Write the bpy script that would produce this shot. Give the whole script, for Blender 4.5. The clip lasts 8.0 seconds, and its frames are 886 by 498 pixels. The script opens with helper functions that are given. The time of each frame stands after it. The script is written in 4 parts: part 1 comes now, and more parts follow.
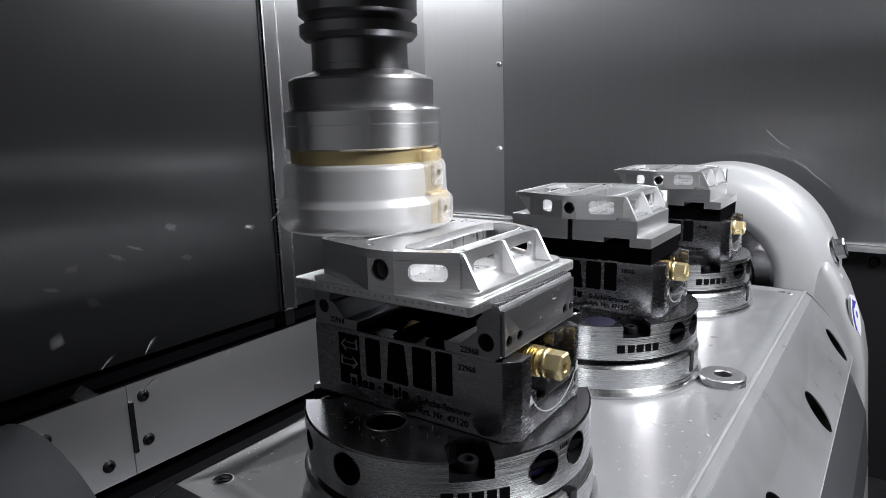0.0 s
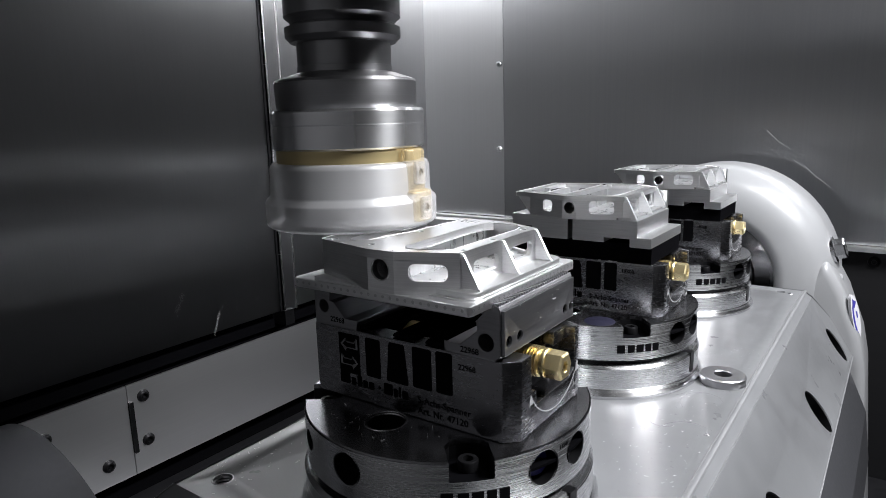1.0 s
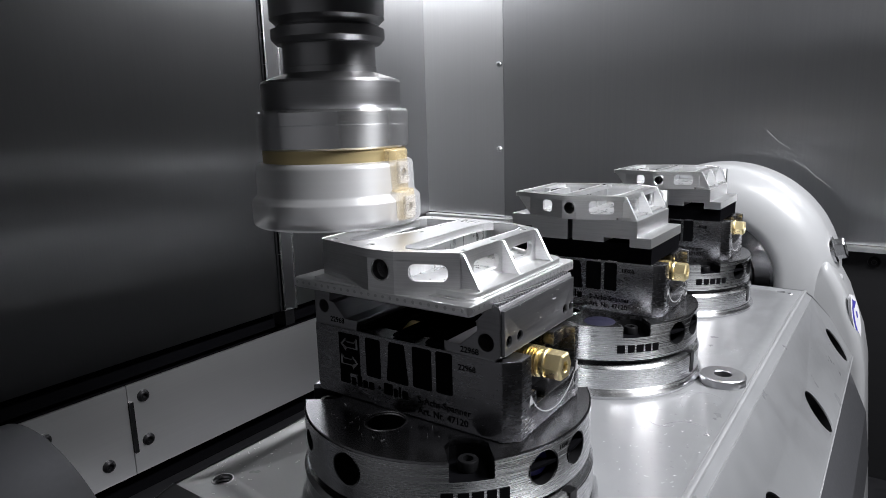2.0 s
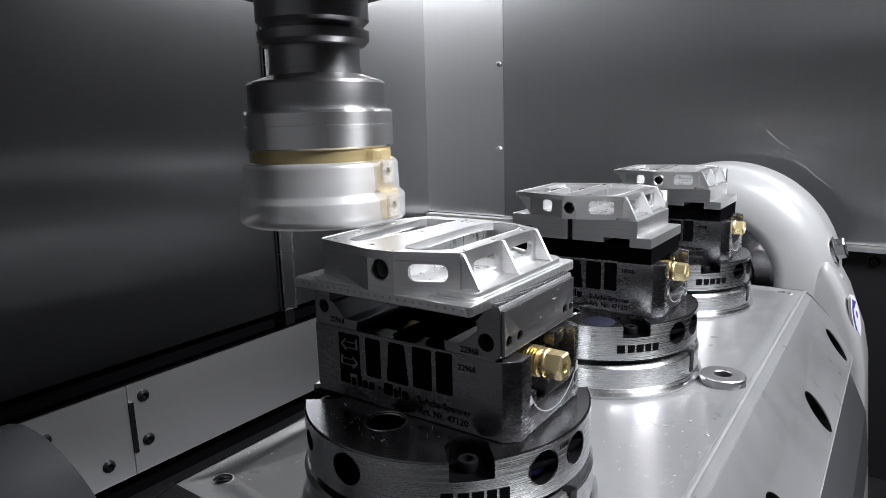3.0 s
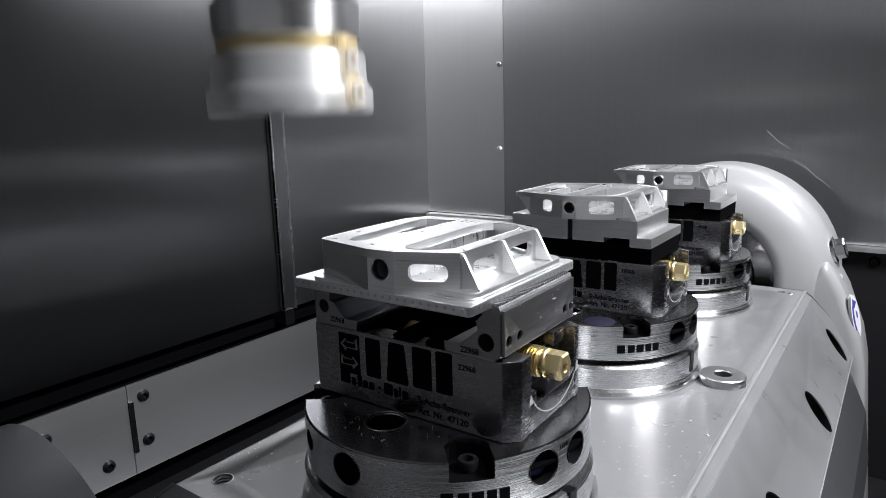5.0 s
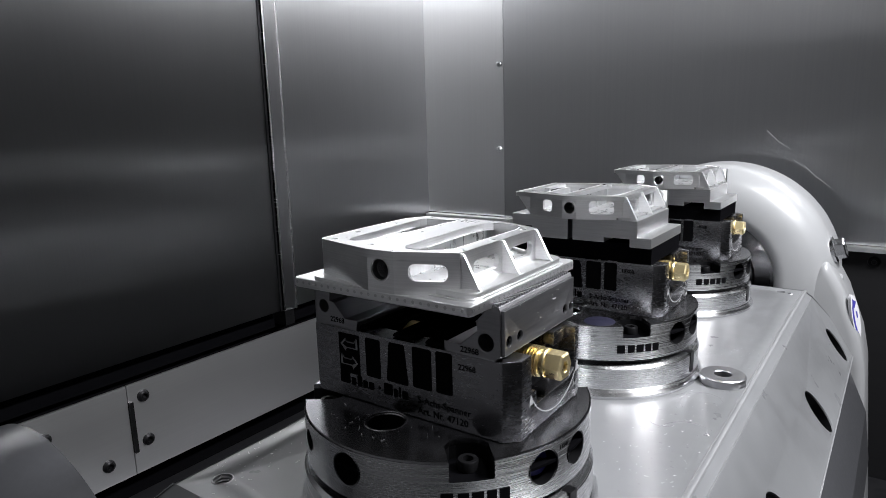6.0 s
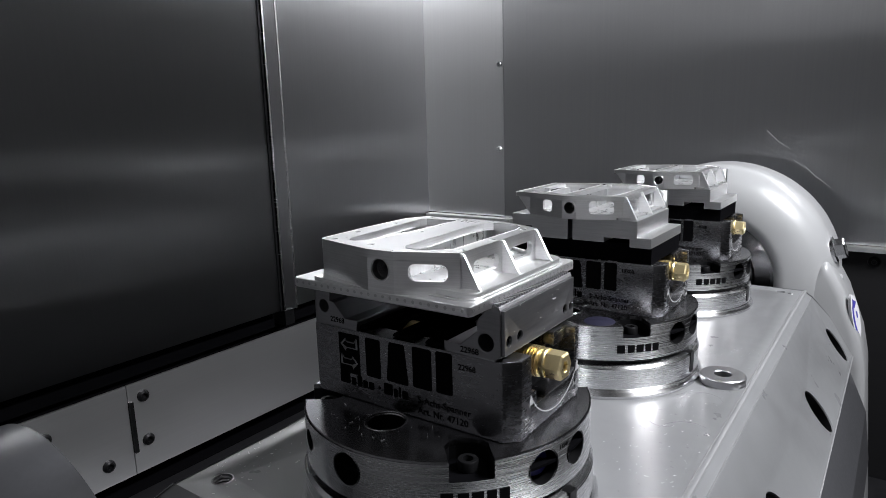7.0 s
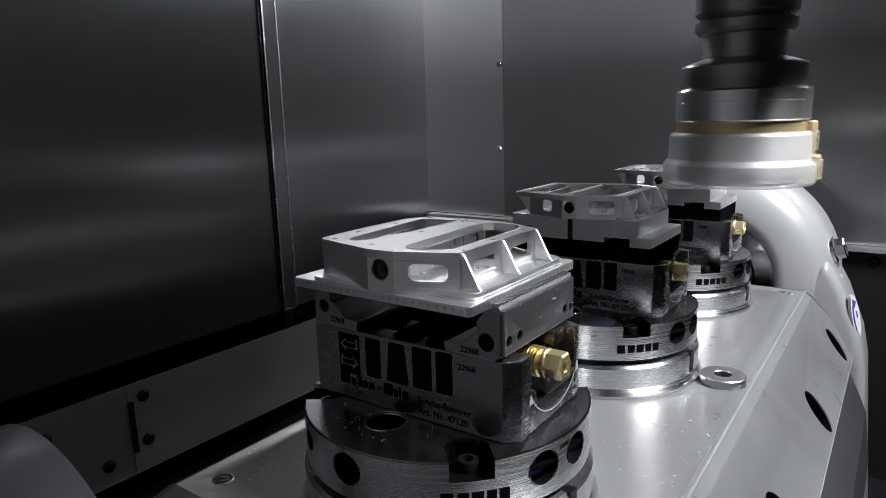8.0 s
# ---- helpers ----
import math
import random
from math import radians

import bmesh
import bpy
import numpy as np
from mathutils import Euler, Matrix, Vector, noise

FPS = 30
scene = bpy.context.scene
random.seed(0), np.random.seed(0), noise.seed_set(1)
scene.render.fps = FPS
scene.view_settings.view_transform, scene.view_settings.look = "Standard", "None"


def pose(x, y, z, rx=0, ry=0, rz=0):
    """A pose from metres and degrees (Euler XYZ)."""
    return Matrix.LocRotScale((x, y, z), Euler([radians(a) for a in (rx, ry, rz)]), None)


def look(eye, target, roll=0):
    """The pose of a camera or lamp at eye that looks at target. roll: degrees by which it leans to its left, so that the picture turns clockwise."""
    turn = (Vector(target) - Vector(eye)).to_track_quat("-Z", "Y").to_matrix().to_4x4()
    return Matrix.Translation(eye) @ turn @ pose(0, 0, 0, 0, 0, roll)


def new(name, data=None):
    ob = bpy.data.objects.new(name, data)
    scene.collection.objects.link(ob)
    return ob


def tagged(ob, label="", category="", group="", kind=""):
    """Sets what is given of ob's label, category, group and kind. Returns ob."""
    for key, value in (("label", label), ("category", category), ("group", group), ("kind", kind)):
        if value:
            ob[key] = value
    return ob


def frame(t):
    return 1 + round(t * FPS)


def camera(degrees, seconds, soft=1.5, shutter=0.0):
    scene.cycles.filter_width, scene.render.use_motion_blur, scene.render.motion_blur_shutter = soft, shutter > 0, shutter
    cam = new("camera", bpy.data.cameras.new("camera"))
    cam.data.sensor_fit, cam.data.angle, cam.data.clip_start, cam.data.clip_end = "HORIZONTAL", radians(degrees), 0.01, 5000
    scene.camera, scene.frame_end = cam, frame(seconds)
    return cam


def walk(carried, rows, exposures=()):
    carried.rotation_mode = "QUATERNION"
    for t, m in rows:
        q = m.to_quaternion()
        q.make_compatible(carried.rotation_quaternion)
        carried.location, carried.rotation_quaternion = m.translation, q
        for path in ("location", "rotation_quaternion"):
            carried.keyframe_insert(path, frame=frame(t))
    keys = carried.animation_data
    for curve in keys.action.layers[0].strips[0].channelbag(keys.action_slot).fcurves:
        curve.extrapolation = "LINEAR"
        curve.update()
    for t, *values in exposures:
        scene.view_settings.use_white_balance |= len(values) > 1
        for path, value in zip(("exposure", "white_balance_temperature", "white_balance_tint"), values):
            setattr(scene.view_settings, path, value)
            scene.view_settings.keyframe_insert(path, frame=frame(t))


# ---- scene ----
MM = 0.001
# ---- camera ----
cam = camera(68.86, 8.0, soft=0.6, shutter=0.5)
EYE = pose(0.20863, -0.29153, 0.21606, 78.521, 1.5, 35.334)
walk(cam, [(0.0, EYE), (8.0, EYE)])

# ---- world and lights ----
world = bpy.data.worlds.new("world")
scene.world = world
world.use_nodes = True
world.node_tree.nodes["Background"].inputs[0].default_value = (0.02, 0.021, 0.025, 1)
world.node_tree.nodes["Background"].inputs[1].default_value = 0.2
scene.view_settings.exposure = 0.15


def lamp(name, eye, target, sx, sy, watts, cone=180, colour=(0.97, 0.977, 1.0)):
    data = bpy.data.lights.new(name, "AREA")
    data.shape, data.size, data.size_y, data.energy, data.color = "RECTANGLE", sx, sy, watts, colour
    data.spread = radians(cone)
    ob = new(name, data)
    ob.matrix_world = look(eye, target)
    return ob


lamp("lamp_front", (0.62, 0.30, 0.80), (-0.15, 0.28, 0.05), 0.34, 0.09, 10.8, 108)
# the next three are unseen fill lamps, added to even out the brightness
lamp("fill_ceiling", (0.40, 0.05, 1.20), (-0.10, 0.20, 0.0), 0.30, 0.10, 4.0, 150)
lamp("fill_south", (0.0, -0.615, 0.62), (0.0, 0.3, 0.40), 0.88, 0.36, 0.25)
lamp("fill_corner", (-0.54, 0.60, 0.66), (0.10, 0.0, 0.0), 0.30, 0.08, 1.3, 160)


# ---- materials ----
def nodes_of(name):
    mat = bpy.data.materials.new(name)
    mat.use_nodes = True
    nt = mat.node_tree
    return mat, nt, nt.nodes["Principled BSDF"]


def surface(name, colour, rough, metal=0.0, var=0.15, grain=(300, 300, 300), rvar=0.08, bump=0.0, blot=8.0, coat=0.0, crough=0.18,
            aniso=0.0, spec=0.5, turn=0.0, alpha=1.0):
    """A worn surface: blotches and grain in colour and roughness, with a fine relief."""
    mat, nt, b = nodes_of(name)
    tc = nt.nodes.new("ShaderNodeTexCoord")
    mp = nt.nodes.new("ShaderNodeMapping")
    mp.inputs["Scale"].default_value = grain
    nt.links.new(tc.outputs["Object"], mp.inputs["Vector"])
    fine = nt.nodes.new("ShaderNodeTexNoise")
    fine.inputs["Scale"].default_value, fine.inputs["Detail"].default_value = 1.0, 4.0
    nt.links.new(mp.outputs["Vector"], fine.inputs["Vector"])
    big = nt.nodes.new("ShaderNodeTexNoise")
    big.inputs["Scale"].default_value, big.inputs["Detail"].default_value = blot, 5.0
    nt.links.new(tc.outputs["Object"], big.inputs["Vector"])
    add = nt.nodes.new("ShaderNodeMath")
    add.operation = "ADD"
    nt.links.new(fine.outputs["Fac"], add.inputs[0])
    nt.links.new(big.outputs["Fac"], add.inputs[1])
    cr = nt.nodes.new("ShaderNodeMapRange")
    cr.inputs["From Min"].default_value, cr.inputs["From Max"].default_value = 0.6, 1.4
    cr.inputs["To Min"].default_value, cr.inputs["To Max"].default_value = 1 - var, 1 + var
    nt.links.new(add.outputs[0], cr.inputs["Value"])
    mul = nt.nodes.new("ShaderNodeVectorMath")
    mul.operation = "SCALE"
    mul.inputs[0].default_value = colour
    nt.links.new(cr.outputs["Result"], mul.inputs["Scale"])
    nt.links.new(mul.outputs["Vector"], b.inputs["Base Color"])
    rr = nt.nodes.new("ShaderNodeMapRange")
    rr.inputs["From Min"].default_value, rr.inputs["From Max"].default_value = 0.6, 1.4
    rr.inputs["To Min"].default_value, rr.inputs["To Max"].default_value = max(0.03, rough - rvar), min(1, rough + rvar)
    nt.links.new(add.outputs[0], rr.inputs["Value"])
    nt.links.new(rr.outputs["Result"], b.inputs["Roughness"])
    b.inputs["Metallic"].default_value = metal
    b.inputs["Specular IOR Level"].default_value = spec
    b.inputs["Alpha"].default_value = alpha
    if aniso:
        tg = nt.nodes.new("ShaderNodeTangent")
        tg.direction_type, tg.axis = "RADIAL", "Z"
        nt.links.new(tg.outputs["Tangent"], b.inputs["Tangent"])
        b.inputs["Anisotropic"].default_value = aniso
        b.inputs["Anisotropic Rotation"].default_value = turn
    b.inputs["Coat Weight"].default_value = coat
    b.inputs["Coat Roughness"].default_value = crough
    if bump:
        bp = nt.nodes.new("ShaderNodeBump")
        bp.inputs["Strength"].default_value, bp.inputs["Distance"].default_value = bump, 0.00006
        nt.links.new(fine.outputs["Fac"], bp.inputs["Height"])
        nt.links.new(bp.outputs["Normal"], b.inputs["Normal"])
    return mat


def brushed(name, colour, wide=0.33, tight=0.20, share=0.4, var=0.04):
    """Sheet steel brushed upright: a broad sheen with a finer one that smears sideways."""
    mat = surface(name, colour, wide, 1.0, var, (400, 400, 1.5), 0.03, 0.0, 1.6, aniso=0.95)
    nt = mat.node_tree
    b = nt.nodes["Principled BSDF"]
    c = nt.nodes.new("ShaderNodeBsdfPrincipled")
    nt.links.new(b.inputs["Base Color"].links[0].from_socket, c.inputs["Base Color"])
    nt.links.new(b.inputs["Tangent"].links[0].from_socket, c.inputs["Tangent"])
    c.inputs["Metallic"].default_value, c.inputs["Roughness"].default_value, c.inputs["Anisotropic"].default_value = 1.0, tight, 0.98
    mix = nt.nodes.new("ShaderNodeMixShader")
    mix.inputs[0].default_value = share
    nt.links.new(b.outputs[0], mix.inputs[1])
    nt.links.new(c.outputs[0], mix.inputs[2])
    nt.links.new(mix.outputs[0], nt.nodes["Material Output"].inputs["Surface"])
    return mat


# one brushed stainless in four tones; light and shade are put into the colour
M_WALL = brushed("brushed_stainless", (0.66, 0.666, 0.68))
M_WALL_NORTH = brushed("north_stainless", (0.58, 0.586, 0.598), 0.35)
M_WALL_PALE = surface("pale_reflector_wall", (0.16, 0.16, 0.165), 0.45, 0.0, 0.06, (40, 40, 40), 0.05, 0.0, 3.0)
M_DOOR = brushed("shaded_door_stainless", (0.31, 0.313, 0.32))
M_WALL_LIT = brushed("lit_corner_stainless", (0.88, 0.887, 0.90), 0.42)
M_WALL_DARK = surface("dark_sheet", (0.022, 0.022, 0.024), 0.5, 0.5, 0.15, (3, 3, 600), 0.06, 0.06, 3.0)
# glossless black that puts the shade of gaps and recesses into the colour
M_BLACK = surface("black_parts_and_gap_shade", (0.0025, 0.0025, 0.003), 0.8, 0.0, 0.2, spec=0.0)
M_FLOOR = surface("dark_floor_steel", (0.022, 0.022, 0.025), 0.5, 0.6, 0.25, (80, 80, 80), 0.1, 0.1, 6.0)
M_PAINT = surface("grey_enamel", (0.148, 0.151, 0.158), 0.36, 0.0, 0.06, (60, 60, 60), 0.13, 0.0, 22.0, coat=0.7, crough=0.28)
M_ARM = surface("pale_grey_cast_enamel", (0.27, 0.274, 0.283), 0.36, 0.0, 0.05, (40, 40, 40), 0.06, 0.0, 9.0, coat=0.3, crough=0.3)
M_COVER = surface("dark_and_shaded_enamel", (0.050, 0.051, 0.056), 0.34, 0.0, 0.10, (250, 250, 250), 0.05, 0.05, 9.0, coat=0.3, crough=0.25)
M_STEEL = surface("turned_steel", (0.64, 0.645, 0.66), 0.25, 1.0, 0.20, (2, 2, 1600), 0.08, 0.0, 12.0, aniso=0.75, turn=0.25)
M_PLATE_TOP = surface("ground_steel_dark", (0.27, 0.27, 0.283), 0.23, 1.0, 0.06, (900, 90, 90), 0.03, 0.003, 30.0)
M_VISE = surface("hardened_vise_steel", (0.235, 0.235, 0.25), 0.27, 1.0, 0.04, (200, 200, 700), 0.02, 0.0, 25.0)
M_JAW = surface("ground_jaw_steel", (0.31, 0.31, 0.325), 0.34, 0.95, 0.12, (60, 60, 900), 0.05, 0.03, 25.0)
M_ALU = surface("milled_aluminium", (0.89, 0.894, 0.905), 0.35, 1.0, 0.12, (25, 25, 1800), 0.07, 0.0, 60.0)
# the same aluminium, coloured darker where it catches too much light
M_ALU_FACE = surface("dimmed_face_milled_aluminium", (0.57, 0.574, 0.585), 0.30, 1.0, 0.06, (900, 60, 60), 0.04, 0.003, 40.0)
M_ALU_POCKET = surface("dimmed_end_milled_aluminium", (0.68, 0.684, 0.695), 0.30, 1.0, 0.16, (300, 300, 40), 0.08, 0.01, 80.0)
M_SOFT = surface("aluminium_soft_jaw", (0.66, 0.664, 0.675), 0.33, 1.0, 0.12, (60, 60, 1200), 0.05, 0.0, 30.0)
M_BRASS = surface("brass", (0.80, 0.67, 0.38), 0.30, 0.95, 0.10, (400, 400, 400), 0.06, 0.03, 60.0)
M_INK = surface("black_marking", (0.003, 0.003, 0.0035), 0.7, 0.0, 0.2, spec=0.02)
M_WHITEINK = surface("white_engraving", (0.22, 0.22, 0.23), 0.6, 0.0, 0.2)
M_BLACKSTEEL = surface("black_oxide_and_bore_shade", (0.020, 0.020, 0.022), 0.35, 0.8, 0.25, (300, 300, 300), 0.08, 0.05, 40.0, spec=0.3)
M_HOLDER = surface("dark_holder_and_bore_shade", (0.27, 0.27, 0.28), 0.38, 0.95, 0.10, (1, 1, 1000), 0.05, 0.02, 20.0, aniso=0.55, turn=0.25)
M_CLAMP = surface("bright_clamp_ring", (0.78, 0.785, 0.80), 0.24, 0.95, 0.06, (1, 1, 900), 0.06, 0.02, 20.0, aniso=0.75, turn=0.25)
M_GOLD = surface("gold_coated_cutter", (0.58, 0.47, 0.25), 0.36, 0.8, 0.12, (6, 6, 300), 0.06, 0.02, 40.0)
M_TOOTH = surface("gold_tooth_blur", (0.70, 0.57, 0.33), 0.45, 0.5, 0.10, (200, 200, 200), 0.06, 0.03, 40.0, alpha=0.34)
M_INSERT = surface("carbide_insert", (0.62, 0.62, 0.64), 0.40, 0.4, 0.10, (300, 300, 300), 0.06, 0.05, 60.0, alpha=0.32)
M_INSERT_SCREW = surface("blurred_insert_screw", (0.10, 0.10, 0.105), 0.45, 0.6, 0.10, (300, 300, 300), 0.06, 0.02, 60.0, alpha=0.35)
M_SWEEP = surface("spinning_cutter_blur", (0.62, 0.62, 0.63), 0.42, 0.45, 0.04, (6, 6, 300), 0.05, 0.0, 15.0, alpha=0.46)
M_BLUE = surface("blue_plug", (0.05, 0.045, 0.30), 0.4, 0.0, 0.1)
M_SCRATCH = surface("bare_scratch", (0.45, 0.45, 0.46), 0.45, 0.6, 0.1)
M_CHIP = surface("bright_chip", (0.93, 0.93, 0.94), 0.45, 0.35, 0.05)
M_LOWER = surface("satin_apron_steel", (0.80, 0.805, 0.815), 0.38, 1.0, 0.03, (3, 3, 600), 0.03, 0.01, 4.0)
M_LAVENDER = surface("lavender_reflection", (0.010, 0.010, 0.020), 0.5, 0.0, 0.1, spec=0.15)
M_GLASS = surface("window_glass", (0.9, 0.9, 0.92), 0.05, 0.0, 0.01, alpha=0.15)
M_COOLANT = surface("clear_coolant", (0.30, 0.31, 0.32), 0.12, 0.0, 0.02, rvar=0.04, alpha=0.16)
M_HUB = surface("blackened_hub_steel", (0.13, 0.13, 0.137), 0.24, 1.0, 0.1, (6, 900, 6), 0.04, 0.02, 15.0)
M_LABEL = surface("white_label", (0.6, 0.6, 0.63), 0.4, 0.0, 0.05)


# ---- building blocks, in millimetres ----
def part(name, bm, mat, parent, label="", outward=True):
    me = bpy.data.meshes.new(name)
    if outward:
        bmesh.ops.recalc_face_normals(bm, faces=bm.faces)
    bm.to_mesh(me)
    bm.free()
    me.materials.append(mat)
    ob = new(name, me)
    ob.parent = parent
    if label:
        tagged(ob, label)
    return ob


def thing(name, label, category, m=None, group="", kind=""):
    ob = new(name)
    ob.empty_display_size = 0.02
    if m is not None:
        ob.matrix_world = m
    return tagged(ob, label, category, group, kind)


def block(bm, x0, x1, y0, y1, z0, z1):
    vs = [bm.verts.new((x * MM, y * MM, z * MM)) for z in (z0, z1) for y in (y0, y1) for x in (x0, x1)]
    for q in ((0, 1, 3, 2), (4, 5, 7, 6), (0, 1, 5, 4), (2, 3, 7, 6), (0, 2, 6, 4), (1, 3, 7, 5)):
        bm.faces.new([vs[i] for i in q])
    return bm


AX = {"x": lambda a, b, c: (c, a, b), "y": lambda a, b, c: (a, c, b), "z": lambda a, b, c: (a, b, c)}


def slab(bm, outer, holes, axis, lo, hi, top=None):
    """A plate of outline outer with openings, along the axis from lo to hi. top: another outer outline at hi."""
    put = AX[axis]
    caps = {lo: [], hi: []}
    for i, loop in enumerate([outer, *holes]):
        rings = {}
        for lev in (lo, hi):
            pts = top if (i == 0 and lev == hi and top) else loop
            rings[lev] = [bm.verts.new([v * MM for v in put(a, b, lev)]) for a, b in pts]
        n = len(loop)
        for k in range(n):
            bm.faces.new((rings[lo][k], rings[lo][(k + 1) % n], rings[hi][(k + 1) % n], rings[hi][k]))
        for lev in (lo, hi):
            caps[lev] += [bm.edges.get((rings[lev][k], rings[lev][(k + 1) % n])) for k in range(n)]
    for lev in (lo, hi):
        if holes:
            bmesh.ops.triangle_fill(bm, use_beauty=True, use_dissolve=False, edges=caps[lev])
        else:
            bmesh.ops.contextual_create(bm, geom=caps[lev])
    return bm


def ring_pts(cx, cy, r, n=24, a0=0.0):
    return [(cx + r * math.cos(a0 + 2 * math.pi * k / n), cy + r * math.sin(a0 + 2 * math.pi * k / n)) for k in range(n)]


def round_rect(x0, x1, y0, y1, r, n=5):
    out = []
    for cx, cy, a in ((x1 - r, y1 - r, 0), (x0 + r, y1 - r, 90), (x0 + r, y0 + r, 180), (x1 - r, y0 + r, 270)):
        for k in range(n + 1):
            t = radians(a + 90 * k / n)
            out.append((cx + r * math.cos(t), cy + r * math.sin(t)))
    return out


def lathe(bm, prof, n=96, axis="z", c=(0, 0, 0)):
    put = AX[axis]
    rings = []
    for r, h in prof:
        if r < 1e-6:
            p = put(0, 0, h)
            rings.append([bm.verts.new([(p[i] + c[i]) * MM for i in range(3)])])
        else:
            row = []
            for k in range(n):
                t = 2 * math.pi * k / n
                p = put(r * math.cos(t), r * math.sin(t), h)
                row.append(bm.verts.new([(p[i] + c[i]) * MM for i in range(3)]))
            rings.append(row)
    for a, b in zip(rings, rings[1:]):
        for k in range(n):
            j = (k + 1) % n
            f = [a[k % len(a)], a[j % len(a)], b[j % len(b)], b[k % len(b)]]
            f = list(dict.fromkeys(f))
            if len(f) > 2:
                bm.faces.new(f)
    return bm


def soften(bm, w, seg=2, angle=0.5):
    es = [e for e in bm.edges if len(e.link_faces) == 2 and e.calc_face_angle(0) > angle]
    bmesh.ops.bevel(bm, geom=es, offset=w * MM, segments=seg, profile=0.5, affect="EDGES", clamp_overlap=True)
    return bm


def smooth(ob, angle=35):
    me = ob.data
    me.polygons.foreach_set("use_smooth", [True] * len(me.polygons))
    bm = bmesh.new()
    bm.from_mesh(me)
    for e in bm.edges:
        if len(e.link_faces) == 2 and e.calc_face_angle(0) > radians(angle):
            e.smooth = False
    bm.to_mesh(me)
    bm.free()
    return ob


def B():
    return bmesh.new()
# ---- the machine's enclosure ----
XL, YB, XR, YN, ZC, ZF = -600, 793, 720, -620, 1320, -330


def structure(name, bm, mat, label):
    return tagged(part(name, bm, mat, None), label, name.split("_")[0], kind="structure")


def piece(name, bm, mat, parent, label="", deg=35):
    return smooth(part(name, bm, mat, parent, label), deg)


def screw(parent, x, y, z, axis, r=7.0, h=4.5, mat=None, name="screw"):
    """A button-head screw with a hexagon socket, standing proud along the axis (with sign)."""
    s = -1 if axis[0] == "-" else 1
    b = B()
    lathe(b, [(r * 0.42, 1.2), (r * 0.45, h), (r * 0.62, h * 0.98), (r * 0.9, h * 0.55), (r, 0.0), (r, -1.0), (0, -1.0)], 24)
    lathe(b, [(0, 1.2), (r * 0.45, 1.2)], 6)
    lathe(b, [(r * 0.45, 1.2), (r * 0.44, h)], 6)
    turn = {"x": Euler((0, radians(90) * s, 0)), "y": Euler((radians(-90) * s, 0, 0)), "z": Euler((0, 0, 0))}[axis[-1]]
    bmesh.ops.transform(b, matrix=Matrix.LocRotScale((x * MM, y * MM, z * MM), turn, None), verts=b.verts)
    return piece(name, b, mat or M_BLACKSTEEL, parent, "", 30)


structure("floor", block(B(), XL - 60, XR + 40, YN - 40, YB + 40, ZF - 20, ZF), M_FLOOR, "dark steel floor of the working chamber")
structure("ceiling", block(B(), XL - 60, XR + 40, YN - 40, YB + 40, ZC, ZC + 20), M_WALL_DARK, "dark sheet-metal roof of the working chamber")
# unseen wall, kept dark so that the door reflects little
structure("wall_east", block(B(), XR, XR + 20, YN, YB, ZF, ZC), M_WALL_DARK, "dark sheet wall on the operator's side")
# unseen wall, pale and given a window to brighten what the steel reflects
ws = structure("wall_south", slab(B(), [(XL - 60, ZF), (XR + 20, ZF), (XR + 20, ZC), (XL - 60, ZC)], [round_rect(-450, 450, 435, 805, 30)], "y", YN - 20, YN), M_WALL_PALE, "unseen grey wall with an added window, there to send fill light")
piece("added_window_frame", soften(slab(B(), round_rect(-468, 468, 417, 823, 40), [round_rect(-448, 448, 437, 803, 30)], "y", YN, YN + 6), 1.5, 2, 0.9), M_BLACKSTEEL, ws, "black frame of the added window")
pane = part("added_window_pane", slab(B(), round_rect(-450, 450, 435, 805, 30), [], "y", YN - 16, YN - 10), M_GLASS, ws, "clear pane of the added window")
pane.visible_shadow = False

wn = structure("wall_north", block(B(), XL - 60, XR + 20, YB + 3, YB + 20, ZF, ZC), M_BLACK, "brushed stainless wall of two sheets behind the table")
piece("wall_panel", soften(block(B(), XL - 30, -419.6, YB, YB + 3, 24, ZC), 0.3), M_WALL_LIT, wn, "brushed corner sheet, lightened for the light it catches")
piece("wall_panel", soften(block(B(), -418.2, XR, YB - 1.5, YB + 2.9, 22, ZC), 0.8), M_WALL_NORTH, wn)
# the recess's shade is put into this sheet's dark colour
piece("wall_panel", soften(block(B(), XL, XR, YB + 1, YB + 2.9, ZF, 13), 0.8), M_WALL_DARK, wn, "sheet below the ledge, darkened for the shade in its recess")
for x, z in ((-427.7, 311.3), (-429.2, 154.5), (-428.5, 470), (-428.5, 630)):
    screw(wn, x, YB, z, "-y", 6, 4, M_STEEL)
screw(wn, 185.5, YB + 1, -1, "-y", 8, 5)
b = block(B(), XL + 5, -398, YB - 20, YB + 1, 13.5, 22.5)
piece("ledge", soften(b, 2), M_ALU, wn, "bright folded sheet ledge")
b = block(B(), 120, XR, YB - 16, YB + 1, 14.5, 21)
piece("ledge", soften(b, 2), M_ALU, wn, "bright folded sheet ledge")
